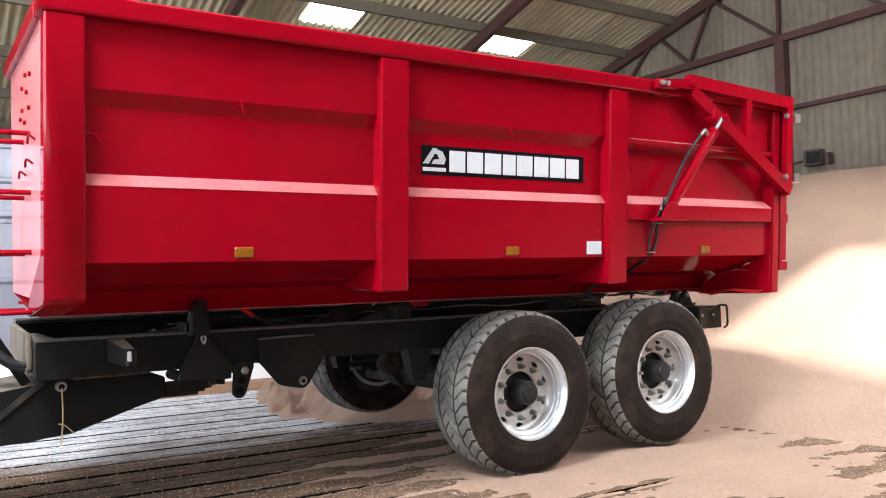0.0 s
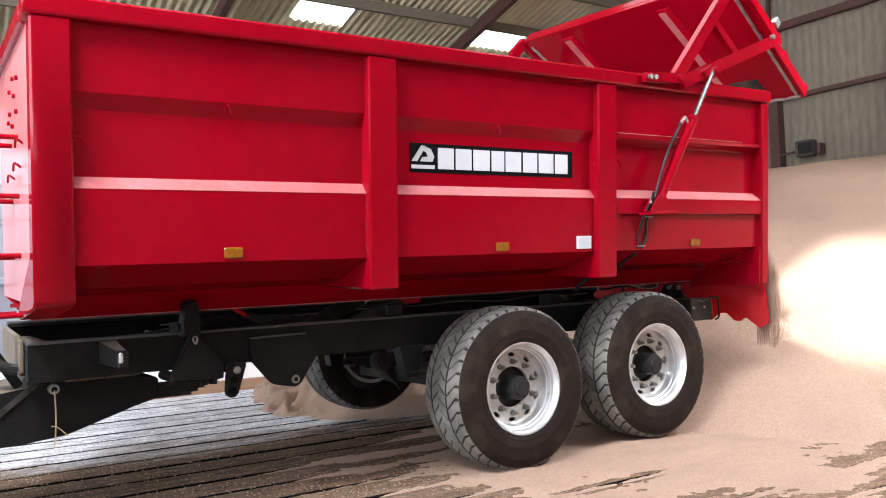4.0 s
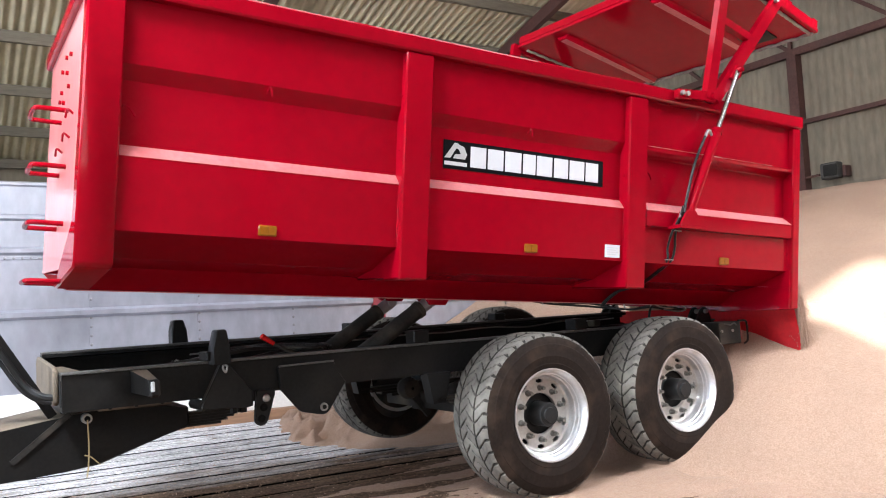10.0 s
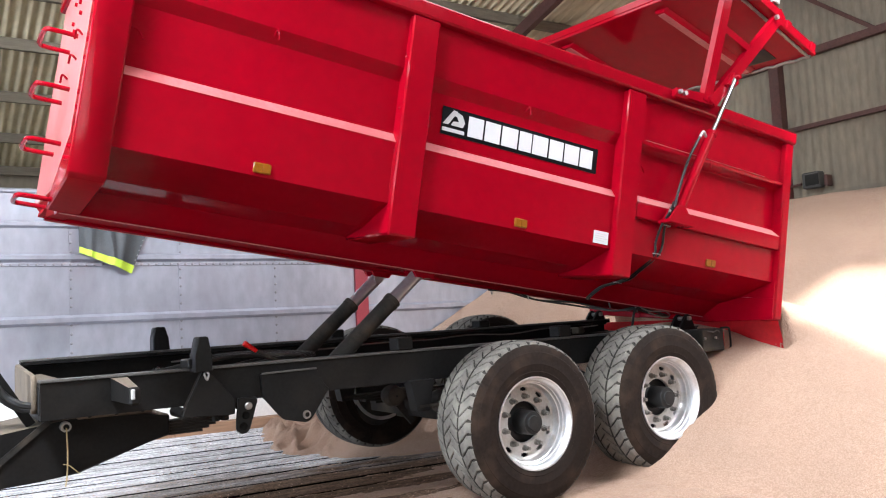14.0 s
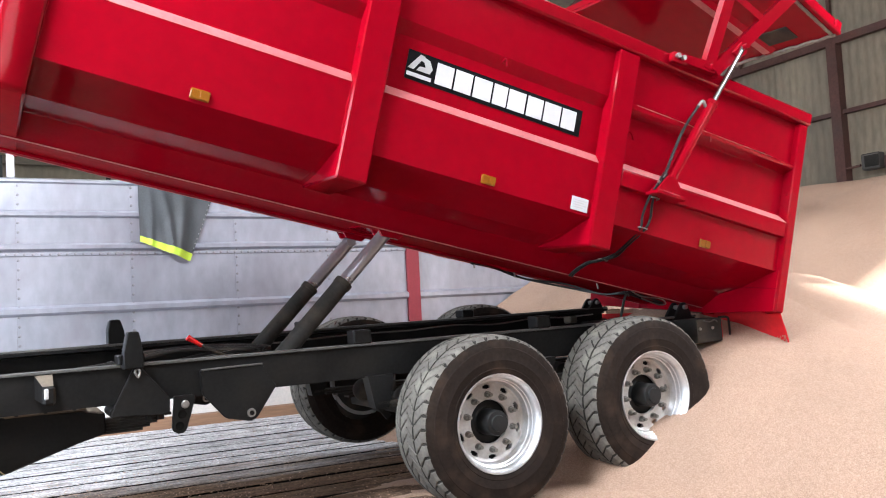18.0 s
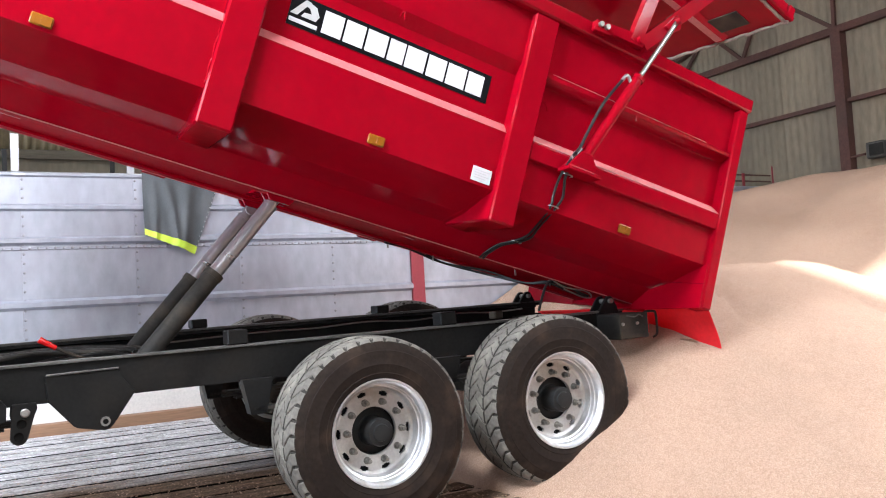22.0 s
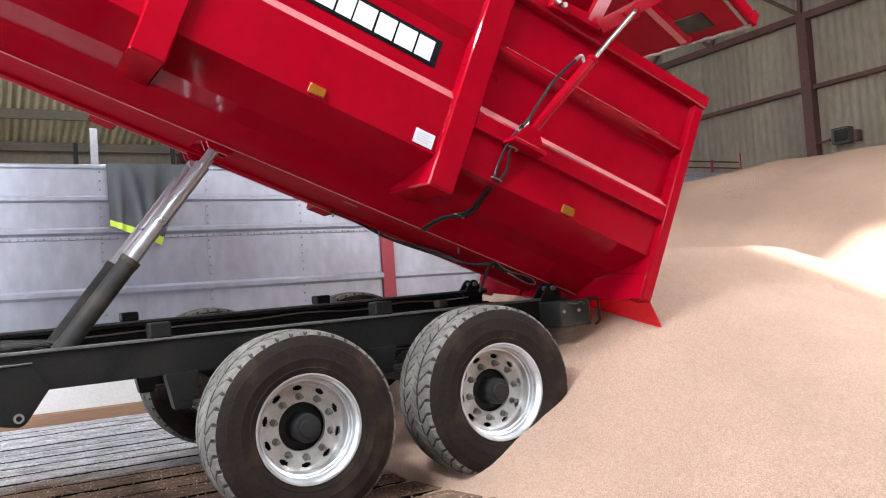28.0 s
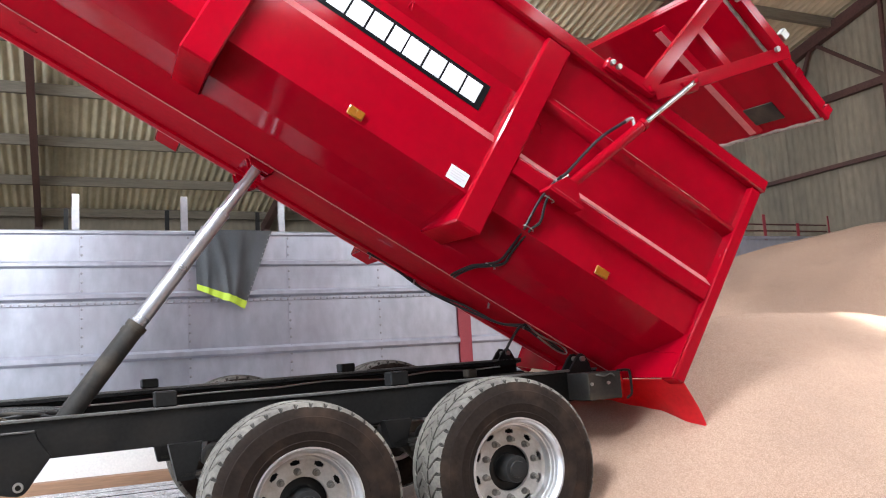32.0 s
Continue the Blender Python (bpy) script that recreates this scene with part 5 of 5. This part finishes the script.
def along(table, v):
    for (a, p), (b, q) in zip(table, table[1:]):
        if v <= b:
            u = max(0.0, (v - a) / (b - a))
            u = u * u * (3 - 2 * u)
            return p + (q - p) * u
    return table[-1][1]


def fbm(x, y, s=0.0):
    return noise.noise((x, y, s)) + 0.5 * noise.noise((2.1 * x, 2.1 * y, s + 7)) + 0.25 * noise.noise((4.3 * x, 4.3 * y, s + 13))


def heap_z(x, y):
    top = 2.78 - 0.22 * max(0.0, y - 3.4) + 0.06 * noise.noise((x * 0.5, y * 0.5, 3))
    h = 0.55 * (x - along(TOE, y))
    k = 0.25
    h = -k * math.log(math.exp(-h / k) + math.exp(-top / k)) if h > -1 else h
    return h + 0.035 * fbm(x * 0.9, y * 0.9) + 0.008 * noise.noise((x * 5, y * 5, 1))


def field(name, fn, xa, xb, ya, yb, step, label, category):
    nx, ny = int((xb - xa) / step), int((yb - ya) / step)
    xs, ys = [xa + (xb - xa) * i / nx for i in range(nx + 1)], [ya + (yb - ya) * j / ny for j in range(ny + 1)]
    v = [(x, y, fn(x, y)) for y in ys for x in xs]
    f = []
    for j in range(ny):
        for i in range(nx):
            a = j * (nx + 1) + i
            q = (a, a + 1, a + nx + 2, a + nx + 1)
            if max(v[k][2] for k in q) > -0.02:
                f.append(q)
    me = bpy.data.meshes.new(name)
    me.from_pydata(v, [], f)
    me.materials.append(GRAIN)
    for p in me.polygons:
        p.use_smooth = True
    return tagged(new(name, me), label, category, kind="stuff")


field("grain_heap", lambda x, y: max(heap_z(x, y), -0.05), -0.6, 8.93, -8.95, 5.66, 0.065, "tall heap of pale brown wheat against the end wall", "grain heap")


def dusting(x, y):
    near = math.exp(-((x - 0.8) / 1.8) ** 2 - ((y - 0.1) / 1.75) ** 2)
    streak = 0.75 * noise.noise((x * 0.9, y * 5.2, 5)) + 0.4 * fbm(x * 1.6, y * 2.2, 9) + 0.3 * noise.noise((x * 5, y * 13, 2)) + 0.22 * noise.noise((x * 19, y * 22, 6))
    rut = 0.5 * math.exp(-((y - 0.16) / 0.3) ** 2) * (1 if x < -0.3 else 0.3)
    side = math.exp(-((x - 1.4) / 1.6) ** 2 - ((y + 0.8) / 1.2) ** 2)
    h = -0.034 + 0.050 * near + 0.015 * side + 0.034 * streak - 0.010 * rut
    return max(min(h, 0.05 + 0.2 * h), -0.04)


field("spilt_grain", dusting, -3.4, 4.0, -3.6, 3.4, 0.022, "thin spilt wheat trodden over the slatted floor", "spilt grain")


# the foot of the pile: y, x
PILE_EDGE = [(2.2, 0.55), (2.4, 0.15), (2.68, -0.16), (3.0, -0.30), (3.4, -0.45), (4.08, -0.34), (4.6, -0.20), (5.0, -0.04), (5.6, 0.40)]
FEET = [(random.uniform(-0.35, 1.3), random.uniform(2.75, 5.2), random.uniform(-0.5, 0.9), random.uniform(0.065, 0.105)) for k in range(58)]


def trodden(x, y):
    """A low tongue of grain, pitted by many feet."""
    inside = x - along(PILE_EDGE, y) + 0.07 * fbm(x * 3.1, y * 3.1, 8)
    near = min(1.0, max(0.0, (y - 2.15) / 0.7))
    h = -0.03 + 0.125 * near * min(1.0, max(0.0, inside / 0.22)) ** 0.7 + 0.13 * near * min(1.0, max(0.0, inside / 1.5)) + 0.02 * fbm(x * 2.2, y * 2.2, 3)
    h = min(h, 0.01 + 0.4 * max(0.0, inside + 0.05) - (0.2 if inside < -0.05 else 0.0))
    dent = 0.0
    for fx, fy, a, r in FEET:
        dx, dy = x - fx, y - fy
        if abs(dx) < 0.4 and abs(dy) < 0.4:
            u, v = dx * math.cos(a) + dy * math.sin(a), dy * math.cos(a) - dx * math.sin(a)
            q = math.hypot(u / (1.7 * r), v / r)
            dent = min(dent, -0.125 * math.exp(-q ** 4)) if q < 1.3 else dent
            h += (0.030 * math.exp(-((q - 1.35) / 0.3) ** 2)) if inside > 0.02 else 0.0
    return max(h + dent, 0.012 if inside > 0.1 and near > 0.4 else -0.05) + 0.010 * noise.noise((x * 12, y * 12, 4))


field("grain_pile", lambda x, y: max(trodden(x, y), -0.05), -0.8, 2.6, 2.2, 5.48, 0.024, "low trodden pile of wheat with footprints", "grain pile")


def mound(name, apex, slope, reach, seed, long=0.0):
    """A ridge of poured grain from its own zero along x, its crest at z = apex."""
    rings, turns = 56, 110
    v, f = [(long / 2, 0, apex - 0.02)], []
    for i in range(1, rings + 1):
        r = reach * (i / rings) ** 1.15
        for k in range(turns):
            a = k * math.tau / turns
            x, y = r * math.cos(a) + long * min(1.0, max(0.0, 0.5 + 1.2 * math.cos(a))), r * math.sin(a) * 1.5
            h = apex - slope * (math.sqrt(r * r + 0.02) - 0.07) + 0.03 * fbm(x * 1.3, y * 1.3, seed) * min(1, r * 2) + 0.006 * noise.noise((x * 8, y * 8, seed))
            v.append((x, y, h))
    for k in range(turns):
        f.append((0, 1 + k, 1 + (k + 1) % turns))
    for i in range(rings - 1):
        for k in range(turns):
            a, b = 1 + i * turns, 1 + (i + 1) * turns
            f.append((a + k, b + k, b + (k + 1) % turns, a + (k + 1) % turns))
    me = bpy.data.meshes.new(name)
    me.from_pydata(v, [], f)
    me.materials.append(GRAIN)
    for p in me.polygons:
        p.use_smooth = True
    return tagged(new(name, me), "fresh cone of poured pale wheat behind the trailer", "grain heap", group="poured grain", kind="stuff")


MOUNDS = [mound("poured_grain", 1.40, 0.62, 2.9, k, st) for k, st in ((21, 0.5), (22, 1.1), (23, 1.6), (24, 1.9))]


def stream():
    """The sheet of grain that runs out over the rear edge."""
    bm = B()
    nu, nv = 60, 26
    g = []
    for j in range(nv + 1):
        v = j / nv
        row = []
        for i in range(nu + 1):
            u = i / nu
            y = -0.05 + (mirror(-0.05) + 0.05) * u
            x = 2.36 + 0.20 * v ** 0.8 + 0.05 * fbm(u * 6, v * 1.5, 31) * (0.2 + v)
            z = 1.62 - 0.25 * v - (0.36 + 0.08 * fbm(u * 7, 0.3, 37)) * v * v + 0.03 * fbm(u * 9, v * 2, 33)
            row.append(bm.verts.new((x, y + 0.03 * fbm(u * 5, v * 3, 35), z)))
        g.append(row)
    for j in range(nv):
        for i in range(nu):
            bm.faces.new((g[j][i], g[j][i + 1], g[j + 1][i + 1], g[j + 1][i]))
    bmesh.ops.solidify(bm, geom=bm.faces, thickness=0.015)
    # strands and loose kernels along the edge
    for k in range(70):
        y, reach, low = random.uniform(-0.16, 0.02), random.uniform(0.03, 0.16), random.uniform(0.25, 0.60)
        pts = []
        for j in range(8):
            v = j / 7
            pts.append((2.425 + reach * v ** 0.8 + random.uniform(-0.006, 0.006), y + random.uniform(-0.008, 0.008), 1.34 - 0.15 * v - low * v * v))
        tube(bm, pts, random.uniform(0.003, 0.007), 6, 3)
    for k in range(5000):
        u, v = random.random() ** 2, random.random() ** 0.7
        c = Vector((2.42 + random.uniform(0.02, 0.27) * v ** 0.8, -0.17 + 0.5 * u, 1.36 - 0.15 * v - 0.55 * v * v + random.uniform(-0.04, 0.04)))
        s = random.uniform(0.0025, 0.0042)
        q = [bm.verts.new(c + Vector(d) * s) for d in ((1, 0, 0), (-1, 0, 0), (0, 1, 0), (0, 0, 2.2), (0, 0, -2.2))]
        for a, b, e in ((0, 2, 3), (2, 1, 3), (0, 4, 2), (2, 4, 1), (1, 0, 3), (0, 1, 4)):
            bm.faces.new((q[a], q[b], q[e]))
    return thing("falling_grain", bm, GRAIN, "sheet of wheat pouring from the rear of the trailer", "falling grain", kind="stuff", soft_angle=50)


POUR = stream()


def scattered():
    """Loose kernels over the floor."""
    v, f = [], []
    for k in range(15000):
        x, y = random.uniform(-3.4, 3.0), 5.4 - 8.4 * random.random() ** 0.8
        if fbm(x * 0.7, y * 0.9, 51) < random.uniform(-0.7, 0.5):
            continue
        s, a = random.uniform(0.003, 0.006), random.uniform(0, 3.14)
        c, d = math.cos(a) * s, math.sin(a) * s
        b = len(v)
        v += [(x + c * 1.6, y + d * 1.6, 0.0), (x - d, y + c, 0.0), (x - c * 1.6, y - d * 1.6, 0.0), (x + d, y - c, 0.0), (x, y, s * 1.1)]
        f += [(b, b + 1, b + 4), (b + 1, b + 2, b + 4), (b + 2, b + 3, b + 4), (b + 3, b, b + 4)]
    me = bpy.data.meshes.new("loose_kernels")
    me.from_pydata(v, [], f)
    me.materials.append(GRAIN)
    tagged(new("loose_kernels", me), "loose wheat kernels strewn over the slatted floor", "spilt grain", kind="stuff")


scattered()


# ---- the floor's planks ----
def planks():
    floor = bpy.data.objects["floor"]
    y, k = 5.50, 0
    first = {}
    while y > Y0 + 0.3:
        w = 0.283
        if w not in first:
            bm = box(B(), X0, X1 - 0.06, -w, 0, -0.095, -0.004, 0.004)
            bm.normal_update()
            # plank sides take the shade of the gaps as their colour
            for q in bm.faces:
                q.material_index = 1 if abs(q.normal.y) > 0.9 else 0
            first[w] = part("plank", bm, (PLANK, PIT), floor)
            first[w].location = (0, y, 0)
        else:
            again(first[w], "plank", floor, (0.0, y, 0.002 * math.sin(k * 2.7)))
        y -= w + 0.062
        k += 1


planks()

# ---- what moves ----
# seconds, the trailer's way along x, the tilt of the body
TIP = [(0, 0.0, 0.0), (7.4, 0.0, 0.0), (8, 0.0, 0.74), (8.5, 0.0, 1.48), (9, 0.0, 2.32), (9.5, 0.0, 3.07), (10, 0.0, 3.84), (10.5, 0.0, 4.54), (11, 0.0, 5.3), (11.5, 0.0, 5.99), (12, 0.0, 6.62), (12.5, 0.0, 7.29),
       (13, 0.0, 7.94), (13.5, 0.008, 8.62), (14, 0.008, 9.22), (14.5, -0.06, 9.84), (15.5, -0.36, 10.85), (16.5, -0.605, 11.86), (17, -0.624, 12.47), (17.5, -0.642, 13.16), (18, -0.725, 13.64), (18.5, -0.868, 13.96), (19, -0.903, 14.51), (19.5, -0.907, 15.09),
       (20, -0.918, 15.65), (20.5, -0.996, 16.15), (21, -1.141, 16.68), (21.5, -1.357, 17.16), (22, -1.549, 17.56), (22.5, -1.619, 17.97), (23, -1.622, 18.47), (23.5, -1.622, 18.95), (24, -1.624, 19.38), (24.5, -1.626, 19.85), (25, -1.626, 20.31), (25.5, -1.629, 20.7),
       (26.5, -1.642, 21.58), (27.5, -1.674, 22.5), (28, -1.757, 23.35), (28.5, -1.953, 24.46), (29, -2.113, 25.35), (29.5, -2.162, 26.1), (30, -2.165, 27.13), (30.5, -2.165, 28.27), (31, -2.165, 29.46), (31.5, -2.165, 30.47), (32, -2.165, 31.46)]
# the chassis rises on its springs as the load leaves it
RISE = [(0, 0), (7, 0), (13, 0.012), (20, 0.035), (24, 0.05), (32, 0.052)]
GATE = [(0, 0), (1.1, 0), (1.5, 6.5), (2.0, 16), (2.5, 25), (4.5, 60), (5.0, 69.5), (5.4, 78), (6, 78.3), (13, 78.8), (32, 79.3)]


def linear(table, t):
    for (a, p), (b, q) in zip(table, table[1:]):
        if t <= b:
            return p + (q - p) * (t - a) / (b - a)
    return table[-1][1]


def aim(p, q):
    """A pose at p whose z axis points to q, the y axis kept level."""
    d = (q - p).normalized()
    y = Vector((0, 1, 0))
    x = y.cross(d).normalized()
    m = Matrix((x, d.cross(x), d)).transposed().to_4x4()
    m.translation = p
    return m


def motions():
    times = sorted({t for t, *_ in TIP} | {t for t, _ in GATE} | {3.2, 3.8})
    tilt, way = [(t, a) for t, s, a in TIP], [(t, s) for t, s, a in TIP]
    PITCHED = radians(-0.47)
    EYE = Vector((-5.6, 0, 0.5))  # the towing eye, about which the chassis rises
    level = pose(0, 0, 0, -0.27, -0.47, 0) @ EYE

    def stand(t, s):
        k = min(1, max(0, (t - 14) / 10))  # it swings a little towards the near side as it is drawn on
        turn = Matrix.Translation((s, -0.036 * k, 0)) @ pose(0, 0, 0, 0, 0, -0.8 * k) @ Matrix.Translation((-s, 0, 0))
        return turn @ Matrix.Translation(level + Vector((s * math.cos(PITCHED), 0, -s * math.sin(PITCHED)))) @ pose(0, 0, 0, -0.27, -0.47 - math.degrees(linear(RISE, t) / 7.6), 0) @ Matrix.Translation(-EYE)
    walk(trailer, [(t, stand(t, s)) for t, s, a in TIP])
    for w, x, y, z, side in WHEELS:
        walk(w, [(t, Matrix.Translation((x, y, z - linear(RISE, t) * (x + 5.6) / 7.6 - 0.012 * min(1, max(0, (t - 20) / 8)))) @ pose(0, 0, 0, 0, math.degrees(s / 0.544), 0) @ (Matrix() if side > 0 else pose(0, 0, 0, 0, 0, 180))) for t, s, a in TIP])

    def lifted(t):
        return Matrix.Translation(HINGE) @ pose(0, 0, 0, 0, linear(tilt, t), 0) @ Matrix.Translation(-HINGE)

    def opened(t):
        return lifted(t) @ Matrix.Translation(PIVOT) @ pose(0, 0, 0, 0, -linear(GATE, t), 0)
    walk(body, [(t, lifted(t) @ Matrix.Translation(HINGE)) for t in times])
    walk(gate, [(t, opened(t)) for t in times])
    # the glow sheet stays folded below the floor until the grain comes, then swings outwards as the body tips
    HANG = [(0, 87), (1.1, 87), (1.5, 5), (2.0, -3), (2.5, -5), (32, -5)]
    walk(GLOW_SHEET[0], [(t, Matrix.Translation(Vector((2.42, BODY_MID, 1.13)) - HINGE) @ pose(0, 0, 0, 0, linear(HANG, t) - 1.7 * linear(tilt, t), 0)) for t in times])
    for kind, barrel, inner, y in SLIDERS:
        poses, slides, stages = [], [], []
        for t in times:
            if kind == "gate":
                p = lifted(t) @ Vector((RAM_BASE.x, y, RAM_BASE.z))
                q = opened(t) @ (Vector((GATE_PIN.x, RAM_HIGH if y < BODY_MID else mirror(RAM_HIGH), GATE_PIN.z)) - PIVOT)
            else:
                p = Vector((HOIST_BASE.x, y, HOIST_BASE.z))
                q = lifted(t) @ Vector((HOIST_TOP.x, y, HOIST_TOP.z))
            d = (q - p).length
            poses.append((t, aim(p, q)))
            slides.append((t, pose(0, 0, d)))
            stages.append((t, pose(0, 0, min(d - min(0.2, max(0.012, 0.35 * (d - 1.25))), 0.875 + 0.80))))
        walk(barrel, poses)
        if kind == "gate":
            walk(inner, slides)
        else:
            walk(inner[0], stages), walk(inner[1], slides)
    # grain: each cone swells out of the floor below the rear edge
    for ob, x, rows in ((MOUNDS[0], 3.0, [(0, -1.5), (1.3, -1.45), (2.5, -0.90), (4.5, -0.42), (6, -0.22), (8, -0.12), (13, -0.02), (14.5, 0.0), (32, 0.02)]),
                        (MOUNDS[1], 2.1, [(0, -1.5), (13, -1.45), (15.5, -0.6), (17, -0.15), (19, -0.04), (20.5, 0.0), (32, 0.02)]),
                        (MOUNDS[2], 1.40, [(0, -1.5), (18.5, -1.45), (19.5, -0.9), (20.2, -0.62), (21, -0.32), (22, -0.10), (23, -0.06), (25, -0.01), (27.5, 0.03), (32, 0.04)]),
                        (MOUNDS[3], 1.0, [(0, -1.5), (26, -1.45), (28, -0.85), (29, -0.55), (30.5, -0.33), (32, -0.2)])):
        walk(ob, [(t, pose(x, MID, z)) for t, z in rows])
    out = [(0, -0.95, 1.15), (1.2, -0.95, 1.15), (1.45, -0.25, 0.45), (1.7, 0.04, 0), (2.2, 0.06, -0.04), (4.5, 0.02, 0)]
    rows = [(t, pose(x, 0.3 * max(0.0, -x), z)) for t, x, z in out] + [(t, pose(s + 0.004 * a, 0, -0.012 * a - 0.06 * max(0, a - 8))) for t, s, a in TIP if t > 5]
    walk(POUR, rows)


motions()
